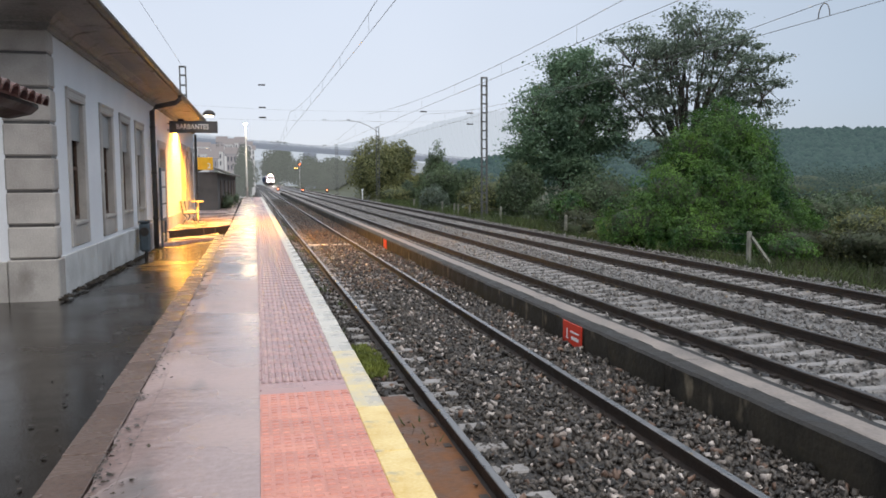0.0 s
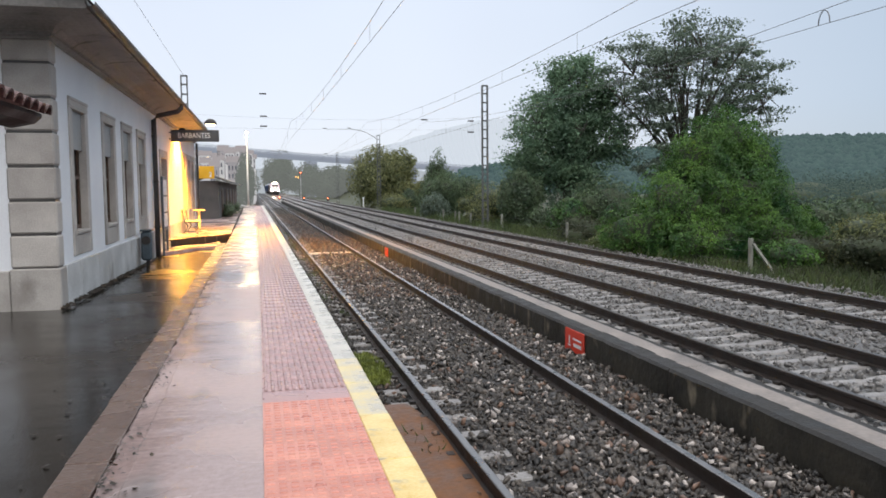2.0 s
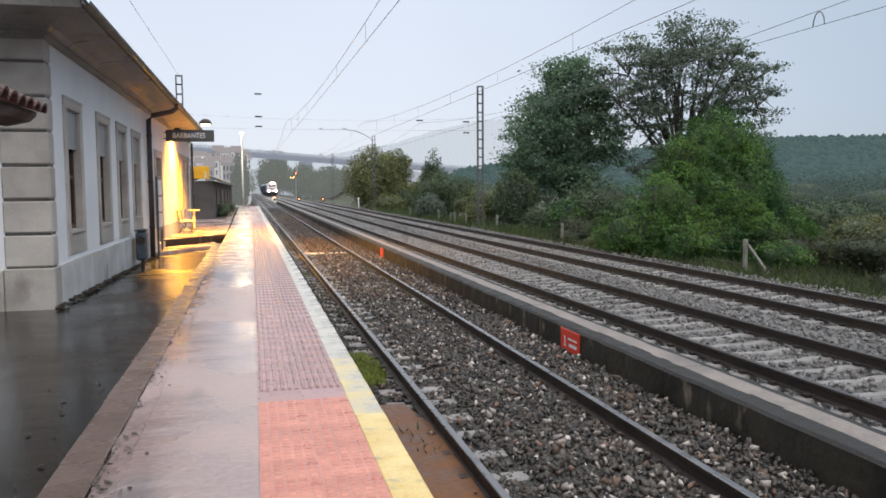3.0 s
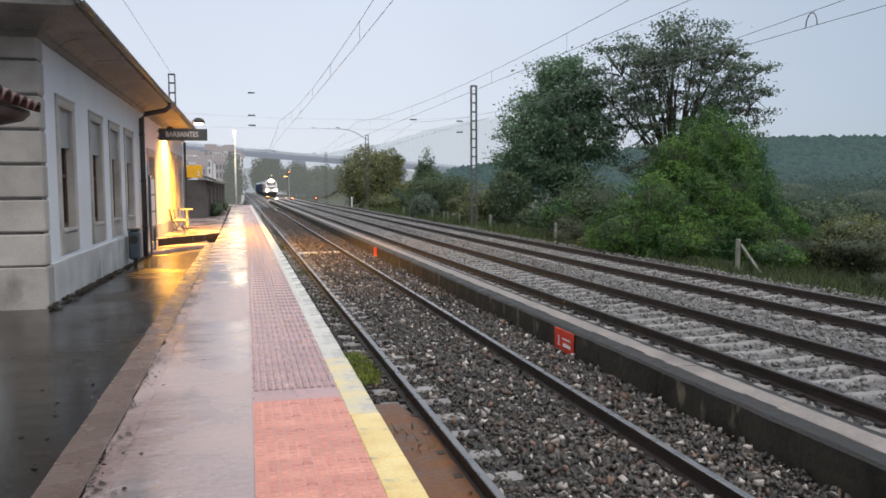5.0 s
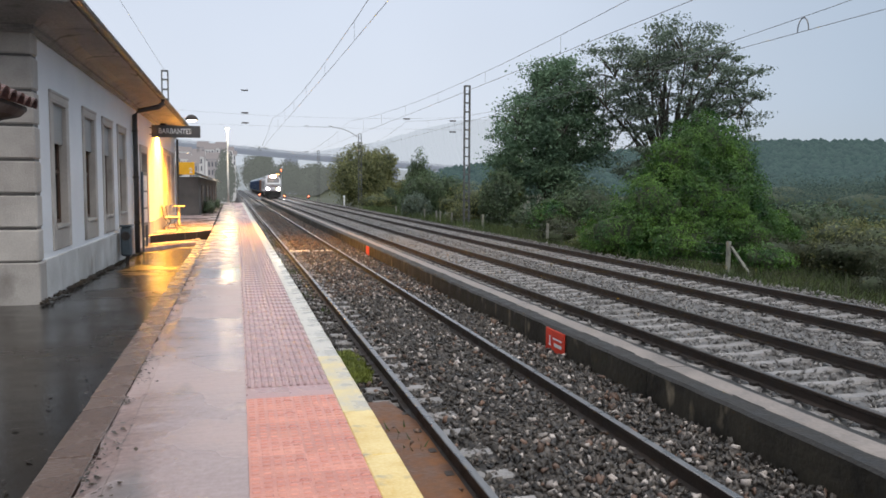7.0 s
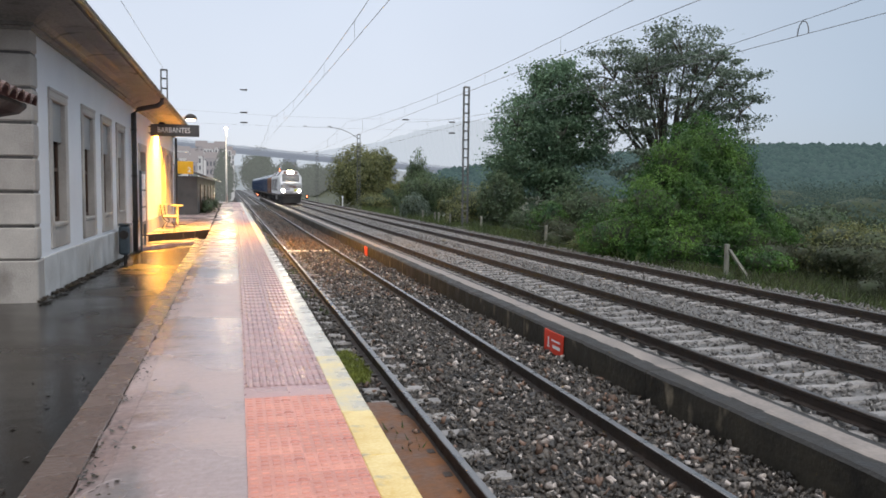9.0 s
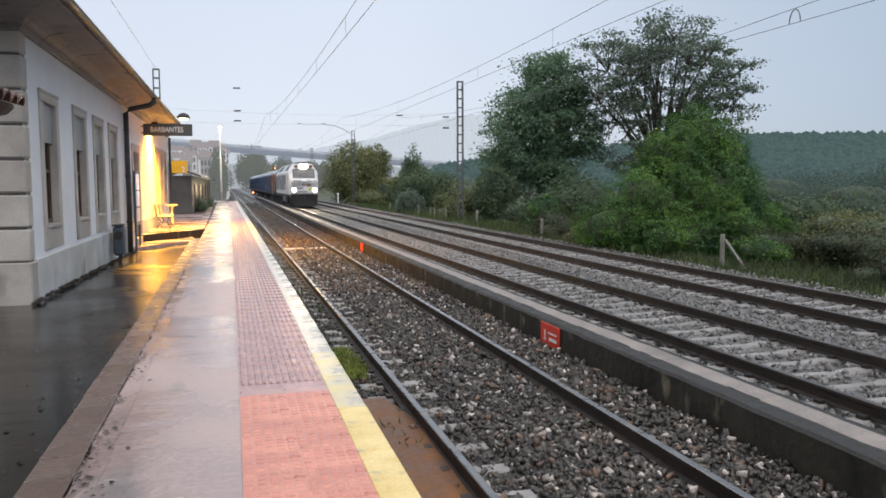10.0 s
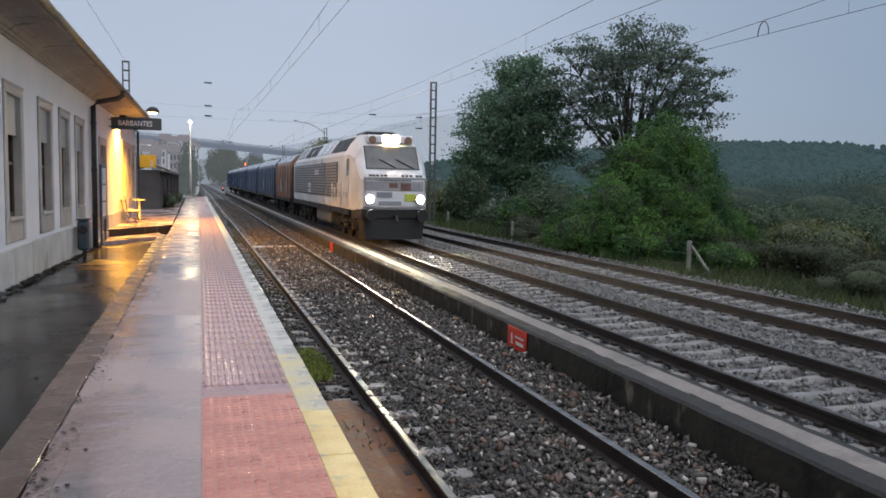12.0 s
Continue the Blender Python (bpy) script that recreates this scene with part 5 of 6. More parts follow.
def wall_lamp():
    s = empty("wall_lamp", (-2.9, 31.4, 4.5), "lit sodium lamp in a metal housing under the eaves", "lamp")
    part("housing", boxm(-0.12, 0.16, -0.2, 0.2, 0.03, 0.12, bevel=0.02), M["iron"], s)
    part("bulb", boxm(-0.08, 0.12, -0.14, 0.14, -0.01, 0.028, bevel=0.01), M["sodium"], s)
    part("bracket", boxm(-0.15, -0.1, -0.05, 0.05, 0.0, 0.2), M["iron"], s)


wall_lamp()


def canopy():
    """A small kiosk beside the platform whose tiled eaves reach out over the asphalt."""
    c = empty("tiled_kiosk", (-0.04, 0, -0.06), "small kiosk with clay-tiled eaves of scalloped dark red tiles", "kiosk")
    part("wall", boxm(-4.6, -2.5, 1.6, 6.1, 0.3, 2.86), M["plaster"], c)
    prof = [(-1.53, 2.855), (-1.58, 2.81), (-1.74, 2.775), (-1.92, 2.85), (-2.5, 2.92), (-4.6, 2.92), (-4.6, 3.9), (-1.53, 2.885)]
    part("deck", loft([[(x - 0.06, 1.2, z) for x, z in prof], [(x, 6.5, z) for x, z in prof]]), M["roof_wood"], c)
    b = bmesh.new()
    n = 9
    arc = [math.pi * k / (n - 1) for k in range(n)]
    r0 = [b.verts.new((0.088 * math.cos(a), 0, 0.075 * math.sin(a))) for a in arc]
    r1 = [b.verts.new((0.07 * math.cos(a), 0.46, 0.06 * math.sin(a))) for a in arc]
    i0 = [b.verts.new((0.068 * math.cos(a), 0, 0.056 * math.sin(a))) for a in arc]
    i1 = [b.verts.new((0.055 * math.cos(a), 0.46, 0.045 * math.sin(a))) for a in arc]
    for k in range(n - 1):
        b.faces.new((r0[k], r0[k + 1], r1[k + 1], r1[k]))
        b.faces.new((r0[k], i0[k], i0[k + 1], r0[k + 1]))
        b.faces.new((i0[k], i1[k], i1[k + 1], i0[k + 1]))
    me = bpy.data.meshes.new("roof_tile")
    b.to_mesh(me)
    b.free()
    me.materials.append(M["roof_tile"])
    slope = 17.6
    for r in range(8):
        for k in range(28):
            d = 0.42 * r
            share("roof_tile", me, c, pose(-1.47 - d * math.cos(radians(slope)), 6.44 - 0.186 * k, 2.875 + d * math.sin(radians(slope)) + random.uniform(-0.006, 0.006), 0, 0, 90 + random.uniform(-2, 2)) @ pose(0, 0, 0, slope))


canopy()


def litter_bin():
    s = empty("litter_bin", (-2.8, 20.8, 0.36), "blue-grey enamel litter bin on a thin post by the wall", "bin")
    part("body", boxm(-0.13, 0.13, -0.22, 0.22, 0.18, 0.9, bevel=0.05), M["blue_grey"], s)
    part("lid", boxm(-0.145, 0.145, -0.235, 0.235, 0.9, 0.95, bevel=0.02), M["blue_grey"], s)
    part("ring", tubem([(0, -0.22, 0.68), (0, -0.25, 0.68)], 0.11, 12), M["iron"], s)
    for y in (-0.14, 0.14):
        part("leg", tubem([(0, y, 0), (0, y, 0.2)], 0.025, 6), M["iron"], s)


litter_bin()


def notice_post():
    s = empty("notice_board", (-2.86, 25.1, 0.34), "tall narrow notice board with pale panels beside the door", "notice board")
    part("frame", boxm(-0.03, 0.03, -0.5, 0.5, 0.75, 2.35, bevel=0.01), M["blue_grey"], s)
    for z0, z1 in ((0.85, 1.25), (1.3, 1.75), (1.8, 2.25)):
        part("panel", boxm(0.028, 0.036, -0.42, 0.42, z0, z1), M["letter"], s)
    for y in (-0.47, 0.47):
        part("leg", boxm(-0.028, 0.028, y - 0.025, y + 0.025, 0, 0.76), M["blue_grey"], s)


notice_post()


def bench(x, y, z):
    s = empty("platform_bench", (x, y, z), "pale slatted bench against the lit station wall", "bench")
    for k in range(4):
        part("seat_slat", boxm(-0.2 + 0.12 * k, -0.1 + 0.12 * k, -0.85, 0.85, 0.42, 0.455, bevel=0.008), M["bench_paint"], s)
    for k in range(3):
        part("back_slat", boxm(-0.3 - 0.02 * k, -0.265 - 0.02 * k, -0.85, 0.85, 0.52 + 0.13 * k, 0.62 + 0.13 * k, bevel=0.008), M["bench_paint"], s)
    for yy in (-0.7, 0.7):
        bm = bmesh.new()
        tube(bm, [(0.24, yy, 0), (0.12, yy, 0.22), (0.2, yy, 0.42)], 0.02, 6)
        tube(bm, [(-0.24, yy, 0), (-0.1, yy, 0.25), (-0.24, yy, 0.45), (-0.31, yy, 0.9)], 0.02, 6)
        tube(bm, [(-0.24, yy, 0.41), (0.24, yy, 0.41)], 0.02, 6)
        part("leg_frame", bm, M["iron"], s)


bench(-2.66, 32.2, 0.66)


def table():
    s = empty("ash_stand", (-2.55, 34.2, 0.66), "small round-topped stand beside the bench", "stand")
    part("top", tubem([(0, 0, 0.78), (0, 0, 0.84)], 0.24, 14), M["bench_paint"], s)
    part("stem", tubem([(0, 0, 0.03), (0, 0, 0.78)], 0.05, 8), M["bench_paint"], s)
    part("foot", tubem([(0, 0, 0), (0, 0, 0.03)], 0.2, 14), M["iron"], s)


table()


def track_sign():
    s = empty("track_number_sign", (0, 42.5, 0.66), "yellow track sign with white number 2 on a pale post", "sign")
    part("post", tubem([(-3.2, 0, 0), (-3.2, 0, 3.2)], 0.07, 10), M["galv"], s)
    part("panel", boxm(-3.12, -2.36, -0.03, 0.03, 2.24, 2.88, bevel=0.01), M["yellow_sign"], s)
    text("lettering", "2", pose(-2.55, -0.032, 2.44, 90), 0.36, M["letter"], s, "white numeral 2")


track_sign()


def street_lamp(y, x):
    z = 0.55 + rise(y)
    s = empty("street_lamp", (x + bend(y), y, z), "tall pale lamp post with a lit head at the platform end", "street lamp")
    part("pole", tubem([(0, 0, 0.0), (0, 0, 1.0), (0, 0, 7.15)], [0.12, 0.1, 0.075], 10), M["galv"], s, smooth=True)
    part("base", boxm(-0.14, 0.14, -0.14, 0.14, 0, 0.06, bevel=0.01), M["galv"], s)
    part("head", boxm(-0.16, 0.16, -0.34, 0.2, 7.2, 7.32, bevel=0.03), M["galv"], s)
    part("lens", boxm(-0.13, 0.13, -0.36, 0.14, 7.13, 7.19, bevel=0.02), M["white_bulb"], s)


street_lamp(80.0, -0.55)


def shed():
    s = empty("goods_shed", (-4.6, 47, 0.5), "low dark weathered goods shed with a sloping roof", "shed")
    part("wall", boxm(-2.4, 2.2, 0, 33, -0.4, 2.35), M["shed_wall"], s)
    bm = bmesh.new()
    vs = [bm.verts.new(q) for q in ((2.75, -0.5, 2.35), (2.75, 33.5, 2.35), (0, 33.5, 3.4), (0, -0.5, 3.4), (-2.9, 33.5, 2.35), (-2.9, -0.5, 2.35))]
    low = [bm.verts.new(v.co - Vector((0, 0, 0.12))) for v in vs]
    for f in ((0, 1, 2, 3), (3, 2, 4, 5)):
        bm.faces.new([vs[i] for i in f])
        bm.faces.new([low[i] for i in f[::-1]])
    for a, b in ((0, 1), (1, 2), (2, 4), (4, 5), (5, 3), (3, 0)):
        bm.faces.new((vs[a], low[a], low[b], vs[b]))
    bmesh.ops.recalc_face_normals(bm, faces=bm.faces)
    part("roof", bm, M["zinc"], s)
    for y in (3, 9, 15, 21, 27):
        part("door", boxm(2.2, 2.25, y, y + 2.4, -0.3, 1.9, bevel=0.01), M["wood_dark"], s)


M["shed_wall"] = surf("weathered_shed_wall", (0.05, 0.046, 0.044), (0.11, 0.1, 0.095), 1.2, (0.6, 0.9), 0.3, 20)
shed()
bush(-2.0, 52.0, 1.3, 1.0, M["leaf_shrub"], 1500, 0.1, 81, "low dark scrub at the foot of the shed", z=0.6, group="plants by the shed", deep=8.0)
bush(-4.6, 95.0, 4.0, 3.4, M["leaf_misty"], 3500, 0.3, 83, "tree beyond the shed, haze painted in", z=0.2, group="plants by the shed")
bush(-2.4, 125.0, 3.4, 8.0, M["leaf_misty"], 4000, 0.35, 84, "tree beyond the shed, haze painted in", z=0.2, group="plants by the shed")


# ---- along the track ----
def wall_sign(y, plain):
    s = empty("warning_sign", (4.452 + bend(y), y, rise(y)), "red warning plate with white markings on the low wall" if not plain else "small orange-red plate on the low wall", "sign", "plates on the wall")
    part("plate", boxm(-0.012, 0.004, -0.35, 0.35, -0.17, 0.16, bevel=0.004), M["red_sign"], s)
    if not plain:
        for y0, y1, z0, z1 in ((0.16, 0.2, -0.06, 0.06), (0.13, 0.23, -0.09, -0.07), (-0.26, 0.06, 0.02, 0.045), (-0.26, 0.02, -0.08, -0.03)):
            part("marking", boxm(-0.0155, -0.0125, y0, y1, z0, z1), M["letter"], s)


wall_sign(10.64, False)
wall_sign(27.5, True)


def crossing_plank():
    s = empty("crossing_beam", (0, 29.3, rise(29.3)), "pale worn beam lying across the siding", "beam")
    part("beam", boxm(1.85 - 0.18, 3.2, -0.13, 0.13, -0.19, -0.11, bevel=0.02), M["kerb"], s)


crossing_plank()


def mud():
    """Rusty wet mud in the trough between platform and rail."""
    bm = bmesh.new()
    n, k = 24, 7
    rows = []
    for i in range(n):
        y = 3.0 + 0.26 * i
        rows.append([bm.verts.new((0.93 + (j / (k - 1)) * (0.74 if i < n - 6 else 0.46 + 0.28 * (n - i) / 6) , y, -0.132 + 0.022 * noise.noise(Vector((y * 2.2, j * 0.8, 1))) - (0.06 if i > n - 3 else 0))) for j in range(k)])
    for a, b in zip(rows, rows[1:]):
        for j in range(k - 1):
            bm.faces.new((a[j], a[j + 1], b[j + 1], b[j]))
    tagged(part("mud_patch", bm, M["mud"], smooth=True, kind="stuff"), "wet rust-brown mud between platform and rail", "mud")


mud()


def litter(name, spots, size, material, seed, label):
    """Fallen leaves and grit lying flat."""
    rng = np.random.default_rng(seed)
    P = np.array(spots)
    v, f = leaf_arrays(P, size, rng, normals=np.tile(np.array([0.0, 0, 2.0]), (len(P), 1)))
    trimesh(name, v, f, material, label=label, category="litter", kind="stuff")


def paving_height(x, y):
    return 0.485 - 0.05 * max(0, min(1, (y - 4) / 12)) - 0.12 * max(0, min(1, (y - 14) / 12)) + 0.02 * math.sin(x * 1.3 + y * 0.35)


def lay_litter():
    rng = random.Random(77)
    M["dead_leaf"] = surf("dark_wet_leaves", (0.012, 0.009, 0.006), (0.06, 0.04, 0.022), 9, (0.3, 0.6), 0.2, 40, rnd=0.5)
    edge, foot, court = [], [], []
    for k in range(900):
        y = 3.2 + 22 * rng.random() ** 1.5
        if noise.noise(Vector((y * 1.7, 3, 0))) > -0.05:
            edge.append((bend(y) - 0.94 + abs(rng.gauss(0, 0.09)), y, 0.556 + rise(y)))
    for k in range(2600):
        y = rng.uniform(12.7, 25)
        if noise.noise(Vector((y * 2.1, 9, 0))) > -0.1:
            x = -2.985 + abs(rng.gauss(0, 0.06))
            foot.append((x, y, paving_height(x, y) + rng.uniform(0.004, 0.05)))
    for k in range(90):
        x, y = -1.24 - abs(rng.gauss(0, 0.3)), rng.uniform(3.5, 14)
        court.append((x, y, paving_height(x, y) + 0.012))
    litter("leaf_litter", edge, 0.035, M["dead_leaf"], 1, "dark grit and leaf bits along the platform's worn edge")
    litter("moss_clumps", foot, 0.06, M["dead_leaf"], 2, "dark moss and dead leaves along the wall's foot")
    litter("leaf_litter", court, 0.04, M["dead_leaf"], 3, "scattered wet leaves on the asphalt beside the kerb")


lay_litter()


def rust_strip():
    """Rust-stained silt along the foot of the platform, farther on."""
    bm = bmesh.new()
    rows = []
    for i in range(150):
        y = 13.0 + 0.45 * i
        w = 0.34 + 0.16 * noise.noise(Vector((y * 0.9, 4, 0))) + 0.1 * noise.noise(Vector((y * 3.1, 7, 0)))
        rows.append([bm.verts.new((bend(y) + 0.93 + w * j / 4, y, rise(y) - 0.15 + 0.02 * noise.noise(Vector((y * 2, j, 2))) - (0.05 if j == 4 else 0) - (0.05 if i == 0 else 0))) for j in range(5)])
    for a, b in zip(rows, rows[1:]):
        for j in range(4):
            bm.faces.new((a[j], a[j + 1], b[j + 1], b[j]))
    tagged(part("mud_patch", bm, M["mud"], smooth=True, kind="stuff"), "rust-brown silt along the foot of the platform", "mud")


rust_strip()


def fence():
    f = empty("trackside_fence", (0, 0, 0), "old concrete-post wire fence along the line", "fence")
    spots = [21.7, 36.5, 47.0, 54.2, 57.4, 58.6, 62.5, 68, 74]
    for y in spots:
        x = 14.95 + bend(y)
        z = land(x, y)
        part("post", boxm(x - 0.06, x + 0.06, y - 0.06, y + 0.06, z - 0.3, z + 1.12, bevel=0.015), M["galv_concrete"], f)
        if y == 21.7:
            part("strut", tubem([(x + 0.05, y - 0.05, z + 0.95), (x + 0.5, y - 0.55, z)], 0.055, 4), M["galv_concrete"], f)
    for h in (0.35, 0.7, 1.02):
        part("wire", tubem([(14.95 + bend(y), y, land(15, y) + h) for y in spots], 0.0035, 4), M["wire"], f)


M["galv_concrete"] = surf("lichened_concrete_post", (0.14, 0.14, 0.12), (0.26, 0.26, 0.22), 6, (0.6, 0.9), 0.3, 30)
fence()


def marker(x, y):
    s = empty("marker_post", (x + bend(y), y, rise(y) - 0.3), "short white marker post beside the track", "post")
    part("post", boxm(-0.08, 0.08, -0.05, 0.05, -0.2, 1.0, bevel=0.01), M["letter"], s)
    part("cap", boxm(-0.14, 0.14, -0.06, 0.06, 1.0, 1.2, bevel=0.02), M["letter"], s)


marker(15.2, 112.0)


# ---- masts and overhead line ----
def mast(x, y, top, name="catenary_mast", label="dark steel lattice mast of the overhead line", base=-0.4):
    x = x + bend(y)
    s = empty(name, (x, y, rise(y) + base), label, "mast", "overhead line masts")
    h = top - base
    for sx in (-0.17, 0.17):
        for sy in (-0.1, 0.1):
            part("upright", boxm(sx - 0.03, sx + 0.03, sy - 0.03, sy + 0.03, 0, h), M["steel"], s)
    n = int(h / 0.55)
    for k in range(n + 1):
        z = min(h - 0.07, k * h / n)
        for sy in (-0.125, 0.125):
            part("batten", boxm(-0.2, 0.2, sy - 0.008, sy + 0.008, z, z + 0.07), M["steel"], s)
    part("footing", boxm(-0.4, 0.4, -0.35, 0.35, -0.3, 0.15, bevel=0.03), M["galv_concrete"], s)
    return s


PORTALS = [(49.5, 14.62, -3.9, 8.8), (100.0, 15.58, None, 8.9), (150.0, 15.6, -6.0, 8.9)]
for y, xr, xl, top in PORTALS:
    post = mast(xr, y, top)
    if xl is None:
        # cantilever arm reaching out over the tracks
        part("arm", tubem([(-0.17, 0, top - 0.1), (-1.2, 0, top + 0.55), (-2.2, 0, top + 0.95), (-3.6, 0, top + 1.15)], 0.035, 6), M["steel"], post)
        part("arm_wire", tubem([(-3.6, 0, top + 1.15), (-6.6, 0, top + 1.1)], 0.012, 4), M["wire"], post)
    if xl is not None:
        mast(xl, y, top + 0.2, base=0.4)


def insulator(x, y, z, along):
    s = empty("insulator", (x, y, z), "dark ribbed insulator on an overhead span wire", "insulator", "insulators")
    bm = bmesh.new()
    pts, radii = [], []
    for k in range(13):
        u = (k / 12 - 0.5) * 0.42
        pts.append((u, 0, 0) if along else (0, 0, u))
        radii.append(0.055 if k % 2 else 0.028)
    tube(bm, pts, radii, 8)
    part("body", bm, M["iron"], s)


def overhead():
    o = empty("overhead_line", (0, 0, 0), "thin overhead contact and support wires above the tracks", "cable")
    stays = [-30, 0.5, 49.5, 100, 150, 200, 250]
    for track, cx in TRACKS.items():
        for a, b in zip(stays, stays[1:]):
            def line(u):
                y = a + (b - a) * u
                return cx - (0.22 if cx < 3 else 0.0) + bend(y) + 0.1 * (1 if stays.index(a) % 2 else -1) * (1 - 2 * u), y, rise(y)
            cz = {"near": 5.33, "middle": 5.28, "far": 5.36}[track]
            sag = 0.98 if track == "far" else 0.72
            con = [(*line(u)[:2], cz + line(u)[2]) for u in [k / 6 for k in range(7)]]
            mes = [(*line(u)[:2], cz + 1.05 - sag * (1 - (2 * u - 1) ** 2) + line(u)[2]) for u in [k / 12 for k in range(13)]]
            part("contact_wire", tubem(con, 0.0065, 4), M["wire"], o)
            part("messenger_wire", tubem(mes, 0.0065, 4), M["wire"], o)
            for k in range(1, 9):
                u = k / 9
                p = line(u)
                part("dropper", tubem([(p[0], p[1], cz + p[2]), (p[0], p[1], cz + 1.05 - sag * (1 - (2 * u - 1) ** 2) + p[2])], 0.004, 3), M["wire"], o)
    part("equaliser_loop", tubem([(10.72, 13.5 - 0.16 * math.cos(0.45 * k), 5.37 + 0.26 * math.sin(0.45 * k)) for k in range(8)], 0.012, 5), M["wire"], o)
    part("stay_wire", tubem([(-4.05, -5, 9.2), (-4.15, 20, 8.95), (-3.9 + bend(49.5), 49.5, 9.1)], 0.008, 4), M["wire"], o)
    # head spans across the tracks
    for y, xr, xl, top in PORTALS:
        xl = xl if xl is not None else -3.5
        xa, xb = xl + bend(y), xr + bend(y)
        for z, sag in ((6.62, 0.25), (5.92, 0.06)):
            part("span_wire", tubem([(xa + (xb - xa) * k / 12, y, z + rise(y) - sag * (1 - (2 * k / 12 - 1) ** 2) + sag * 0.5) for k in range(13)], 0.0035, 4), M["wire"], o)


overhead()
for y, x, zs in ((49.5, 0.22, (8.0, 6.65, 6.05)), (49.5, 10.2, (6.55,)), (49.5, 13.25, (6.5, 5.8)), (100.0, 7.9, (9.7, 6.55)), (100.0, 10.9, (9.75,))):
    for z in zs:
        insulator(x, y, z + rise(y), True)


# ---- signals ----
def signal(x, y, h, colour, label, size=0.1, name="track_signal"):
    s = empty(name, (x + bend(y), y, rise(y) - 0.25), label, "signal", "railway signals")
    part("post", tubem([(0, 0, 0), (0, 0, h)], 0.06 if h > 2 else 0.04, 8), M["galv"], s)
    part("head", boxm(-0.2, 0.2, -0.05, 0.2, h - 0.25, h + 0.45, bevel=0.04), M["iron"], s)
    part("lens", tubem([(0, -0.06, h + 0.18), (0, -0.09, h + 0.18)], size, 10), glow("signal_light", colour, 14), s)
    if h > 2:
        for dx in (-0.9, -0.45):
            part("lens", tubem([(dx, -0.06, h - 0.6), (dx, -0.09, h - 0.6)], 0.08, 8), glow("marker_light", (1.0, 0.55, 0.15), 8), s)
        part("bracket", boxm(-1.1, 0.1, -0.05, 0.05, h - 0.72, h - 0.5), M["iron"], s)


signal(8.7, 150, 5.2, (1.0, 0.12, 0.04), "tall signal showing a red light beside the main line")
signal(8.6, 140, 0.55, (1.0, 0.16, 0.07), "dwarf signal with a red light between the tracks", 0.09, "dwarf_signal")
signal(12.3, 135, 0.55, (1.0, 0.16, 0.07), "dwarf signal with a red light beside the far track", 0.09, "dwarf_signal")
signal(4.55, 145, 0.75, (1.0, 0.2, 0.1), "dwarf signal with a red light beside the siding", 0.09, "dwarf_signal")


# ---- the train ----
M["loco_white"] = surf("grimy_white_paint", (0.56, 0.56, 0.57), (0.82, 0.82, 0.84), 1.1, (0.3, 0.5), 0.06, 16)
drip(M["loco_white"], (0.3, 0.28, 0.27), 1.8, (1, 1, 0.5))
# nose grime, and the shade of a recess, in one darker grey
M["loco_shade"] = surf("grimy_shaded_nose_grey", (0.24, 0.23, 0.23), (0.42, 0.41, 0.41), 2.4, (0.35, 0.6), 0.08, 22)
M["loco_grey"] = surf("grey_louvre_paint", (0.22, 0.22, 0.24), (0.36, 0.36, 0.38), 1.5, (0.35, 0.55), 0.05, 20)
M["roof_panel"] = surf("pale_roof_panel", (0.5, 0.52, 0.55), (0.66, 0.68, 0.7), 2, (0.2, 0.35), 0.03, 20)
M["grille_dark"] = surf("dark_grille_back", (0.05, 0.05, 0.055), (0.09, 0.09, 0.095), 2, (0.4, 0.6), 0.05, 20)
M["grime"] = surf("black_underframe", (0.006, 0.0055, 0.0055), (0.02, 0.018, 0.017), 3, (0.45, 0.75), 0.2, 30)
M["tank"] = surf("grey_tank", (0.12, 0.115, 0.11), (0.22, 0.21, 0.2), 2, (0.4, 0.6), 0.1, 30)
# lighter grey base paints the sky's reflection into the dirty glass
M["screen"] = surf("windscreen", (0.11, 0.108, 0.11), (0.17, 0.168, 0.17), 1.2, (0.1, 0.25), 0.0, 20)
M["panel_brown"] = surf("rusty_marking", (0.10, 0.045, 0.04), (0.2, 0.11, 0.09), 5, (0.4, 0.6), 0.1, 40)
M["lime"] = surf("yellow_green_panel", (0.42, 0.46, 0.04), (0.55, 0.58, 0.08), 5, (0.4, 0.6), 0.05, 40)
M["wagon_blue"] = surf("dark_blue_paint", (0.018, 0.035, 0.085), (0.05, 0.085, 0.16), 0.7, (0.3, 0.5), 0.05, 18)
M["wagon_roof"] = surf("grey_wagon_roof", (0.24, 0.28, 0.34), (0.38, 0.43, 0.5), 0.8, (0.2, 0.4), 0.05, 18)
M["wagon_orange"] = surf("faded_orange_paint", (0.09, 0.05, 0.04), (0.34, 0.16, 0.085), 0.6, (0.35, 0.6), 0.08, 18)
M["headlight"] = glow("headlight", (1.0, 0.93, 0.80), 900)
M["top_light"] = glow("top_headlight", (1.0, 0.74, 0.40), 1500)
M["lamp_dead"] = surf("unlit_lamp", (0.2, 0.12, 0.08), (0.3, 0.18, 0.12), 6, (0.15, 0.3), 0, 40)


def disc(bm, x, y, z, r, d, sides=14):
    tube(bm, [(x, y, z), (x, y - d, z)], r, sides)


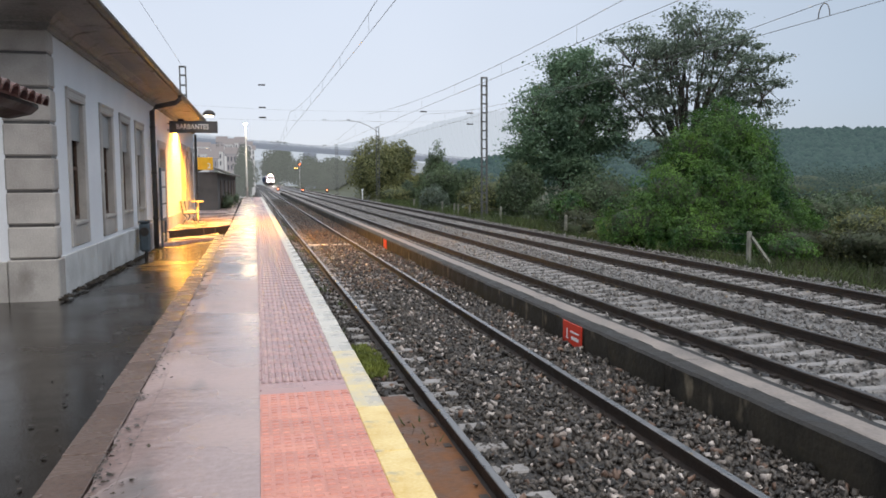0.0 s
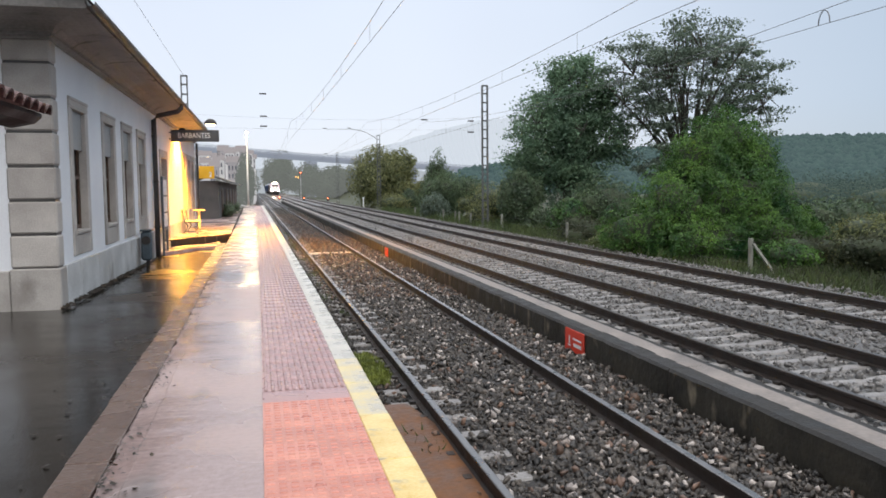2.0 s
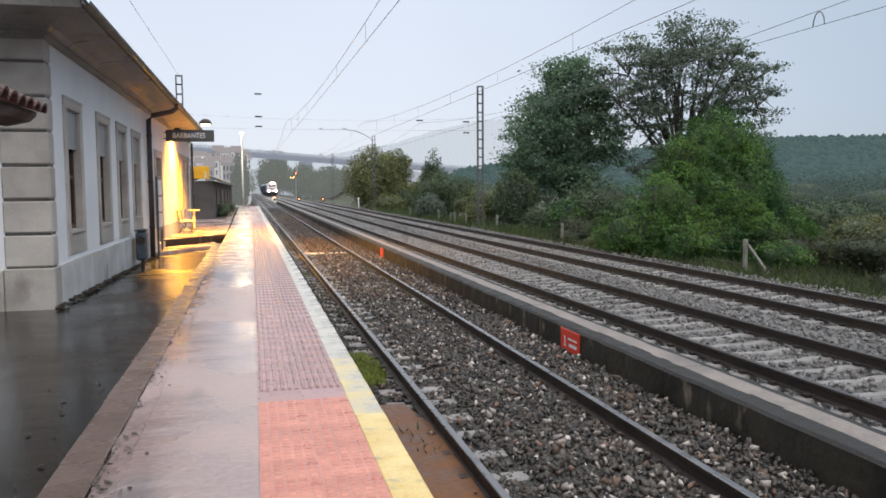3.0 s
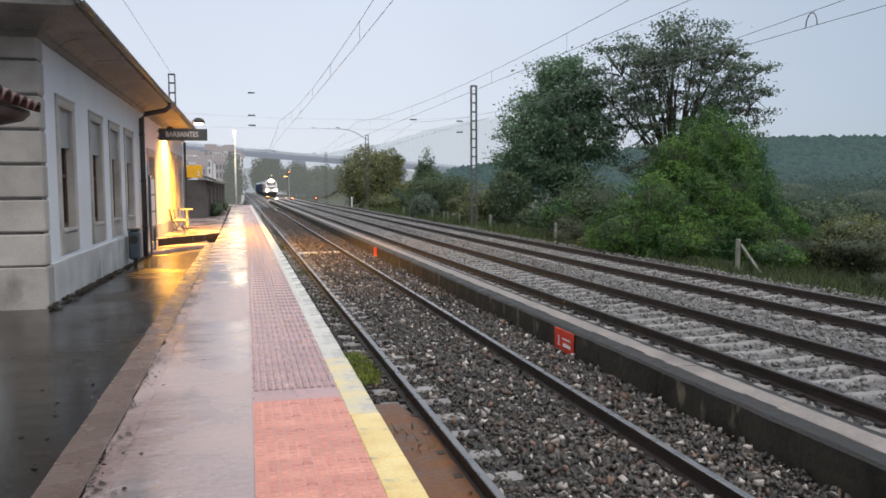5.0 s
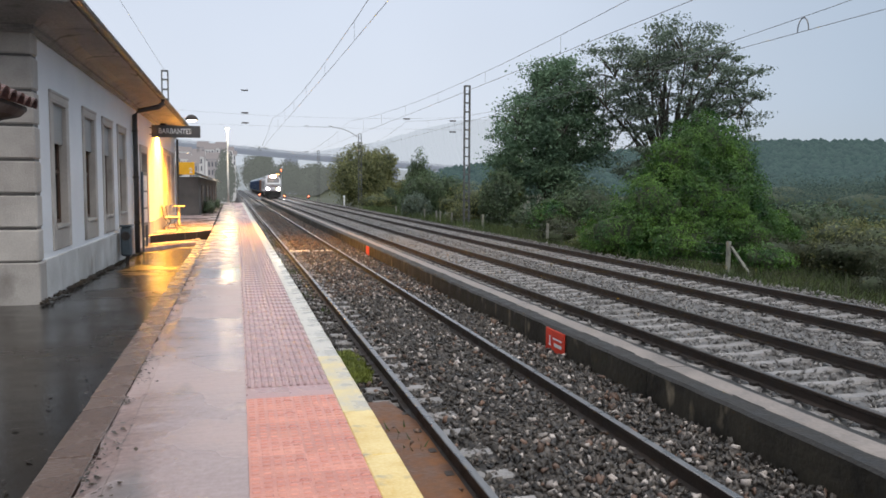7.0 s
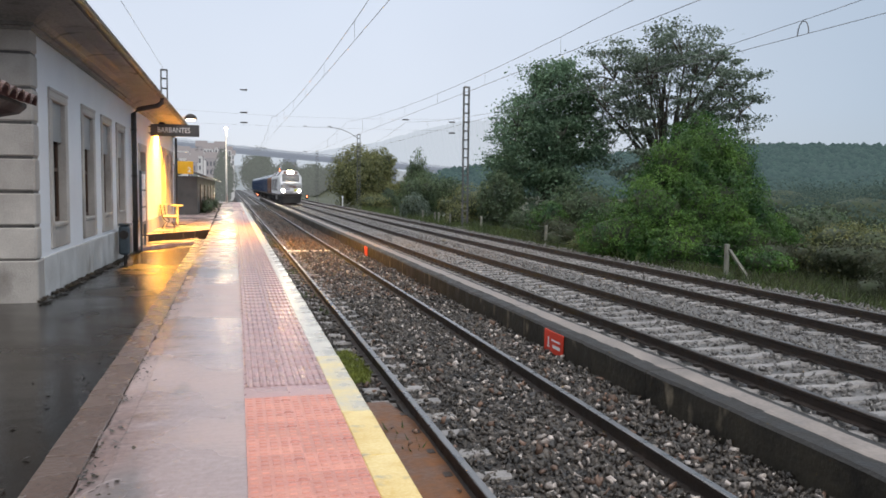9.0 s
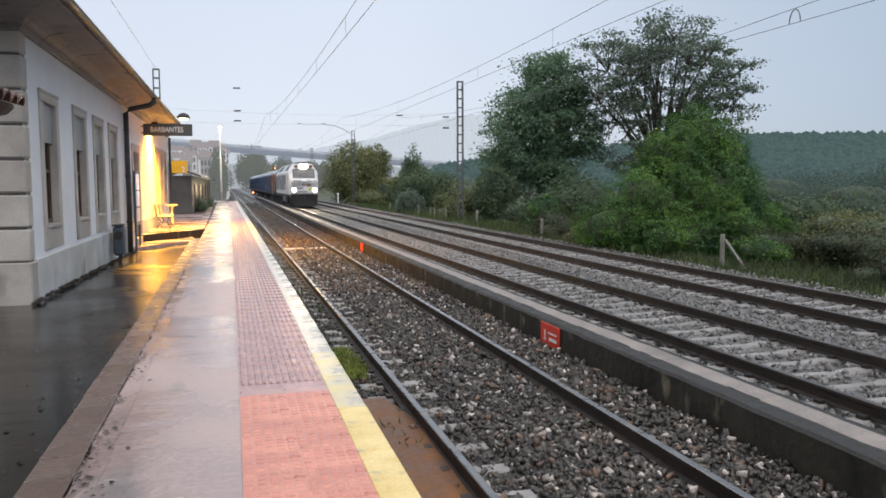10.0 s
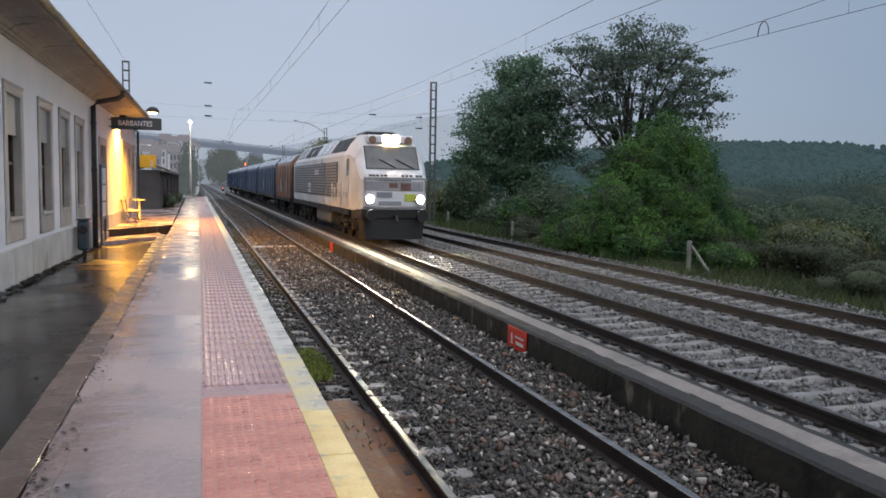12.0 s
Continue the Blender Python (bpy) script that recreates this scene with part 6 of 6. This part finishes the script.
def shroud(x, y0, y1, z, r, thick):
    """A short open tube round a lamp, facing along y."""
    ring = [(r, y0), (r, y1), (r + thick, y1), (r + thick, y0)]
    return loft([[(x + q * math.cos(a), y, z + q * math.sin(a)) for a in [math.pi * k / 9 for k in range(18)]] for q, y in ring + ring[:1]], caps=False)


def wheelset(y, r, parent, spinning):
    bm = bmesh.new()
    for s in (-1, 1):
        tube(bm, [(s * 0.80, 0, 0), (s * 0.815, 0, 0), (s * 0.93, 0, 0)], [r + 0.03, r, r - 0.008], 18)
        tube(bm, [(s * 0.93, 0, 0), (s * 0.96, 0, 0)], [r * 0.3, r * 0.25], 10)
        for k in range(3):
            a = 2 * math.pi * k / 3
            box(bm, s * 0.945 - 0.015, s * 0.945 + 0.015, 0.5 * r * math.cos(a) - 0.05, 0.5 * r * math.cos(a) + 0.05, 0.5 * r * math.sin(a) - 0.05, 0.5 * r * math.sin(a) + 0.05)
    tube(bm, [(-0.8, 0, 0), (0.8, 0, 0)], 0.09, 8)
    w = part("wheelset", bm, M["rail_rust"], parent)
    w.location = (0, y, r)
    spinning.append((w, y, r))


def bogie(y, axles, r, half, parent, spinning):
    b = bmesh.new()
    for s in (-1, 1):
        box(b, s * 1.06 - 0.07, s * 1.06 + 0.07, y - half, y + half, r + 0.02, r + 0.28, bevel=0.03)
        for a in axles:
            box(b, s * 1.12 - 0.07, s * 1.12 + 0.07, y + a - 0.17, y + a + 0.17, r - 0.16, r + 0.16, bevel=0.03)
            for e in (-0.32, 0.32):
                tube(b, [(s * 1.1, y + a + e, r - 0.12), (s * 1.1, y + a + e, r + 0.3)], 0.085, 8)
    box(b, -1.0, 1.0, y - 0.35, y + 0.35, r, r + 0.3, bevel=0.03)
    part("bogie_frame", b, M["grime"], parent)
    for a in axles:
        wheelset(y + a, r, parent, spinning)


LOCO_L = 21.0
SPIN = {}


def build_loco():
    L = empty("locomotive", (0, 0, 0), "grimy white diesel locomotive with lit headlights and graffiti", "locomotive")
    spinning = SPIN.setdefault(L, [])

    def ring(y, hw, zb, zs, zt, top):
        return [(-hw, y, zb), (-hw, y, zs), (-hw + (hw - top) * 0.46, y, zs + (zt - zs) * 0.54), (-top, y, zt), (top, y, zt), (hw - (hw - top) * 0.46, y, zs + (zt - zs) * 0.54), (hw, y, zs), (hw, y, zb)]
    body = loft([ring(0.02, 1.18, 1.30, 2.3, 2.48, 1.1), ring(0.1, 1.24, 1.24, 2.35, 2.6, 1.12), ring(0.32, 1.29, 1.2, 2.5, 2.72, 1.14), ring(0.95, 1.36, 1.2, 3.2, 3.72, 1.02), ring(1.5, 1.42, 1.2, 3.32, 4.12, 0.86), ring(2.3, 1.42, 1.2, 3.35, 4.17, 0.84), ring(10, 1.42, 1.2, 3.35, 4.17, 0.84), ring(19.2, 1.42, 1.2, 3.35, 4.17, 0.84), ring(20.2, 1.38, 1.2, 3.2, 3.8, 0.95), ring(LOCO_L - 0.1, 1.25, 1.24, 2.4, 2.6, 1.1)])
    bmesh.ops.bevel(body, geom=[e for e in body.edges if e.is_manifold and e.calc_face_angle() > 0.9], offset=0.05, segments=2, affect="EDGES")
    part("body", body, M["loco_white"], L)
    # windscreen on the raked front
    n = Vector((0, -0.843, 0.537))
    up = Vector((0, 0.537, 0.843))

    def on_rake(x, s, d):
        return Vector((x, 0.32, 2.72)) + up * s + n * d

    def rake_panel(x0, x1, s0, s1, d0, d1):
        return loft([[on_rake(x0, s0, d0), on_rake(x1, s0, d0), on_rake(x1, s0, d1), on_rake(x0, s0, d1)], [on_rake(x0, s1, d0), on_rake(x1, s1, d0), on_rake(x1, s1, d1), on_rake(x0, s1, d1)]])
    part("windscreen_gasket", rake_panel(-1.04, 1.04, 0.06, 1.12, -0.05, 0.012), M["grime"], L)
    part("windscreen", rake_panel(-1.0, 1.0, 0.1, 1.08, 0.0, 0.02), M["screen"], L, "dark raked one-piece windscreen")
    for x0, x1 in ((-0.5, 0.12), (0.15, 0.8)):
        part("wiper", tubem([on_rake(x1, 0.1, 0.04), on_rake(x0, 0.5, 0.045)], 0.018, 5), M["grime"], L)
    # lamps over the windscreen
    part("lamp_housing", boxm(-0.92, 0.92, 0.84, 1.5, 3.74, 4.1, bevel=0.07), M["loco_white"], L)
    bm = bmesh.new()
    disc(bm, -0.17, 0.84, 3.92, 0.16, 0.03)
    part("top_headlight", bm, M["top_light"], L, "lit round headlight")
    bm = bmesh.new()
    disc(bm, 0.17, 0.84, 3.92, 0.16, 0.03)
    part("top_headlight", bm, M["top_light"], L, "lit round headlight")
    for x in (-0.7, 0.7):
        bm = bmesh.new()
        disc(bm, x, 0.84, 3.9, 0.15, 0.03)
        part("top_lamp", bm, M["lamp_dead"], L, "unlit brownish round lamp")
    for x in (-0.17, 0.17):
        part("lamp_shroud", shroud(x, 0.85, 0.69, 3.92, 0.165, 0.02), M["loco_grey"], L)
    # lower lamps
    for x in (-0.97, 0.97):
        part("lamp_shroud", shroud(x, 0.0, -0.15, 1.66, 0.15, 0.03), M["loco_grey"], L)
        bm = bmesh.new()
        disc(bm, x, 0.03, 1.66, 0.19, 0.05)
        lamp_part = part("headlight_bezel", bm, M["loco_grey"], L)
        bm = bmesh.new()
        disc(bm, x, -0.02, 1.66, 0.14, 0.03)
        part("headlight", bm, M["headlight"], lamp_part, "lit white headlight")
    # nose details
    part("nose_band", boxm(-1.19, 1.19, -0.012, 0.2, 2.40, 2.46), M["loco_grey"], L)
    for x in (-0.95, -0.82, -0.68, -0.5, -0.36, 0.3, 0.46, 0.62, 0.86, 1.0):
        part("marking", boxm(x - 0.045, x + 0.045, 0.0, 0.075, 2.505, 2.57), M["grime"], L)
    for x0, x1, z0, z1, m in ((-0.9, -0.42, 2.05, 2.3, "loco_grey"), (-0.22, 0.1, 2.08, 2.26, "panel_brown"), (0.22, 0.62, 1.98, 2.26, "panel_brown"), (0.68, 1.0, 2.0, 2.24, "loco_grey"), (-0.62, 0.25, 1.42, 1.58, "loco_grey"), (-0.7, -0.1, 1.72, 1.92, "loco_grey")):
        part("nose_panel", boxm(x0, x1, -0.006, 0.06, z0, z1, bevel=0.004), M[m], L)
    # flat plate whose darker grey paints a recess's shade
    part("nose_recess", boxm(-1.12, 1.12, 0.002, 0.05, 1.96, 2.33, bevel=0.02), M["loco_shade"], L, "grimy plate across the nose, greyed like a shaded recess")
    part("nose_sill", boxm(-1.2, 1.2, -0.02, 0.1, 1.30, 1.40, bevel=0.02), M["loco_shade"], L)
    for x in (-1.16, 1.16):
        part("nose_grab_rail", tubem([(x, 0.02, 1.9), (x, -0.06, 1.92), (x, -0.06, 2.38), (x, 0.05, 2.4)], 0.016, 5), M["grime"], L)
    part("number_panel", boxm(0.38, 0.82, -0.002, 0.06, 1.58, 1.86, bevel=0.01), M["lime"], L, "yellow-green panel")
    bm = bmesh.new()
    tube(bm, [(-0.62, -0.05, 2.36), (0.62, -0.05, 2.36)], 0.015, 6)
    for x in (-0.62, 0, 0.62):
        tube(bm, [(x, -0.05, 2.36), (x, 0.03, 2.36)], 0.012, 5)
    part("handrail", bm, M["grime"], L)
    # apron, buffers, coupler, plough
    part("apron", loft([[(-1.26, 0.06, 0.95), (1.26, 0.06, 0.95), (1.24, 0.06, 1.27), (-1.24, 0.06, 1.27)], [(-1.36, 1.6, 0.85), (1.36, 1.6, 0.85), (1.36, 1.6, 1.24), (-1.36, 1.6, 1.24)]]), M["grime"], L)
    part("plough", loft([[(-1.1, 0.05, 0.14), (1.1, 0.05, 0.14), (1.2, 0.12, 0.94), (-1.2, 0.12, 0.94)], [(-1.25, 0.5, 0.16), (1.25, 0.5, 0.16), (1.3, 0.6, 0.94), (-1.3, 0.6, 0.94)]]), M["grime"], L)
    for x in (-0.97, 0.97):
        bm = bmesh.new()
        tube(bm, [(x, 0.1, 1.06), (x, -0.42, 1.06), (x, -0.43, 1.06), (x, -0.5, 1.06)], [0.1, 0.09, 0.23, 0.22], 14)
        part("buffer", bm, M["grime"], L)
    bm = bmesh.new()
    tube(bm, [(0, 0.1, 1.02), (0, -0.3, 1.0), (0, -0.42, 0.8)], 0.06, 6)
    part("coupler", bm, M["grime"], L)
    # sides: louvres, doors, windows, graffiti
    for s in (-1, 1):
        for y0, y1 in ((4.3, 7.3), (7.6, 19.2)):
            fr = empty("grille")
            fr.parent = L
            part("grille_back", boxm(s * 1.435 - 0.012, s * 1.435 + 0.012, y0, y1, 1.62, 3.12), M["grille_dark"], fr)
            for k in range(11):
                z = 1.7 + 0.13 * k
                part("slat", boxm(min(s * 1.45, s * 1.475), max(s * 1.45, s * 1.475), y0 + 0.05, y1 - 0.05, z, z + 0.07), M["loco_grey"], fr)
        part("side_window", boxm(s * 1.425 - 0.012, s * 1.425 + 0.012, 1.75, 2.25, 2.5, 3.2, bevel=0.01), M["screen"], L)
        part("cab_door", boxm(s * 1.425 - 0.01, s * 1.425 + 0.01, 2.7, 3.35, 1.32, 3.25, bevel=0.006), M["loco_white"], L)
        part("side_skirt", boxm(s * 1.40 - 0.04, s * 1.40 + 0.04, 1.7, 20, 0.98, 1.2), M["grime"], L)
        for y, z, w, h in ((2.0, 1.45, 0.28, 0.7), (2.45, 1.5, 0.2, 0.62), (3.45, 1.4, 0.34, 0.8), (3.95, 1.5, 0.22, 0.75), (4.6, 1.45, 0.36, 0.6), (5.3, 1.5, 0.3, 0.7), (9.5, 2.6, 1.1, 0.24), (12.2, 1.7, 0.8, 0.5)):
            part("graffiti_patch", boxm(min(s * 1.478, s * 1.484), max(s * 1.478, s * 1.484), y, y + w, z, z + h), M["letter"], L)
            part("graffiti_patch", boxm(min(s * 1.485, s * 1.489), max(s * 1.485, s * 1.489), y + w * 0.35, y + w * 0.62, z + h * 0.3, z + h * 0.62), M["grime"], L)
        for y in (1.55, 3.6):
            part("grab_rail", tubem([(s * 1.47, y, 1.3), (s * 1.47, y, 2.7)], 0.016, 5), M["galv"], L)
        for k in range(3):
            part("step", boxm(min(s * 1.1, s * 1.42), max(s * 1.1, s * 1.42), 2.8, 3.25, 0.35 + 0.28 * k, 0.39 + 0.28 * k), M["grime"], L)
        # sloping shoulder vents
        b = Vector((s * 1.42, 0, 3.36))
        c = Vector((s * 0.84, 0, 4.17))
        for y0, y1, lo, hi, m in ((3.0, 6.6, b, c, "grime"), (7.4, 10.6, b, c, "roof_panel"), (11.4, 13.2, b, c, "grime"), (13.6, 15.4, b, c, "grime"), (16.2, 19.0, b, c, "loco_grey")):
            p0, p1 = lo.lerp(hi, 0.2), lo.lerp(hi, 0.88)
            nn = Vector((s * 0.816, 0, 0.577)) * 0.045
            part("roof_vent", loft([[p0 + Vector((0, y0, 0)) - nn, p1 + Vector((0, y0, 0)) - nn, p1 + Vector((0, y0, 0)) + nn, p0 + Vector((0, y0, 0)) + nn], [p0 + Vector((0, y1, 0)) - nn, p1 + Vector((0, y1, 0)) - nn, p1 + Vector((0, y1, 0)) + nn, p0 + Vector((0, y1, 0)) + nn]]), M[m], L)
        part("fuel_tank", boxm(min(s * 0.3, s * 1.25), max(s * 0.3, s * 1.25), 7.6, 11.6, 0.34, 1.15, bevel=0.12), M["tank"], L)
    part("roof_pod", boxm(-0.6, 0.6, 2.6, 4.6, 4.17, 4.32, bevel=0.05), M["grime"], L)
    part("exhaust", boxm(-0.4, 0.4, 9.2, 10.6, 4.17, 4.34, bevel=0.04), M["grime"], L)
    part("underframe", boxm(-1.0, 1.0, 1.2, 20, 0.9, 1.22), M["grime"], L)
    bogie(3.9, (-1.75, 0, 1.75), 0.53, 2.45, L, spinning)
    bogie(16.6, (-1.75, 0, 1.75), 0.53, 2.45, L, spinning)
    return L


def build_wagon(length, side, label, first=False):
    W = empty("freight_wagon", (0, 0, 0), label, "freight wagon", "wagons of the train")
    spinning = SPIN.setdefault(W, [])
    a, b = 0.5, length - 0.5

    def ring(y):
        return [(-1.42, y, 1.15), (-1.42, y, 3.0), (-1.34, y, 3.5), (-1.0, y, 3.88), (-0.5, y, 4.06), (0, y, 4.1), (0.5, y, 4.06), (1.0, y, 3.88), (1.34, y, 3.5), (1.42, y, 3.0), (1.42, y, 1.15)]
    bm = loft([ring(a), ring((a + b) / 2), ring(b)])
    for f in bm.faces:
        if f.normal.z > 0.35:
            f.material_index = 1
    part("body", bm, [side, M["wagon_roof"]], W)
    n = max(4, int((b - a) / 1.5))
    for k in range(n + 1):
        y = a + (b - a) * k / n
        for s in (-1, 1):
            part("rib", boxm(min(s * 1.42, s * 1.47), max(s * 1.42, s * 1.47), y - 0.05, y + 0.05, 1.15, 3.3), side, W)
    for s in (-1, 1):
        part("sill", boxm(min(s * 1.3, s * 1.46), max(s * 1.3, s * 1.46), a, b, 0.98, 1.18), M["grime"], W)
        for k, (u, w, h) in enumerate(((0.18, 0.9, 0.8), (0.55, 1.3, 0.9), (0.8, 0.7, 0.6))):
            y = a + (b - a) * u
            part("marking", boxm(min(s * 1.421, s * 1.428), max(s * 1.421, s * 1.428), y + 0.1, y + 0.1 + w, 1.5, 1.5 + h), M["wagon_roof"] if k == 1 else M["loco_grey"], W)
    part("end_frame", boxm(-1.3, 1.3, a - 0.12, a, 1.0, 3.2, bevel=0.02), M["grime"], W)
    part("end_frame", boxm(-1.3, 1.3, b, b + 0.12, 1.0, 3.2, bevel=0.02), M["grime"], W)
    part("underframe", boxm(-0.9, 0.9, a, b, 0.75, 1.15), M["grime"], W)
    for y in (0.0, length):
        for x in (-0.97, 0.97):
            d = 0.5 if y == 0 else -0.5
            part("buffer", tubem([(x, y + d, 1.05), (x, y + d * 0.2, 1.05), (x, y + 0.02 * d, 1.05)], [0.09, 0.2, 0.2], 10), M["grime"], W)
    for y in ((2.2, length - 2.2) if length > 8 else (1.8, length - 1.8)):
        bogie(y, (-0.9, 0.9), 0.51, 1.35, W, spinning)
    return W


loco = build_loco()
TRAIN = [(loco, 0.0, LOCO_L)]
place = LOCO_L + 0.3
TRAIN.append((build_wagon(10.2, M["wagon_orange"], "faded orange-brown covered freight wagon behind the locomotive"), place, 10.2))
place += 10.5
blue = build_wagon(18.2, M["wagon_blue"], "long dark blue covered freight wagon with grey rounded roof")
TRAIN.append((blue, place, 18.2))
for k in range(4):
    place += 18.5
    twin = copy_thing(blue, pose(0, 0, 0))
    SPIN[twin] = [(o, o.location.y, r) for o, (_, y, r) in zip([c for c in twin.children if c.name.startswith("wheelset")], SPIN[blue])]
    TRAIN.append((twin, place, 18.2))

SPEED, ARRIVAL = 23.4, 28.9


def motions():
    """The train rolls along the middle track towards the station; its wheels turn with it."""
    for thing, back, length in TRAIN:
        rows = []
        for i in range(25):
            t = 0.5 * i
            y = ARRIVAL + SPEED * (12 - t) + back
            x0, x1, z0, z1 = bend(y), bend(y + length), rise(y), rise(y + length)
            rows.append((t, pose(TRACKS["middle"] + x0, y, z0, math.degrees(math.atan2(z1 - z0, length)), 0, math.degrees(math.atan2(x0 - x1, length)))))
        walk(thing, rows)
        for wheel, y, r in SPIN[thing]:
            walk(wheel, [(i / 30, pose(0, y, r, math.degrees(SPEED * i / 30 / r) % 360)) for i in range(361)])


motions()
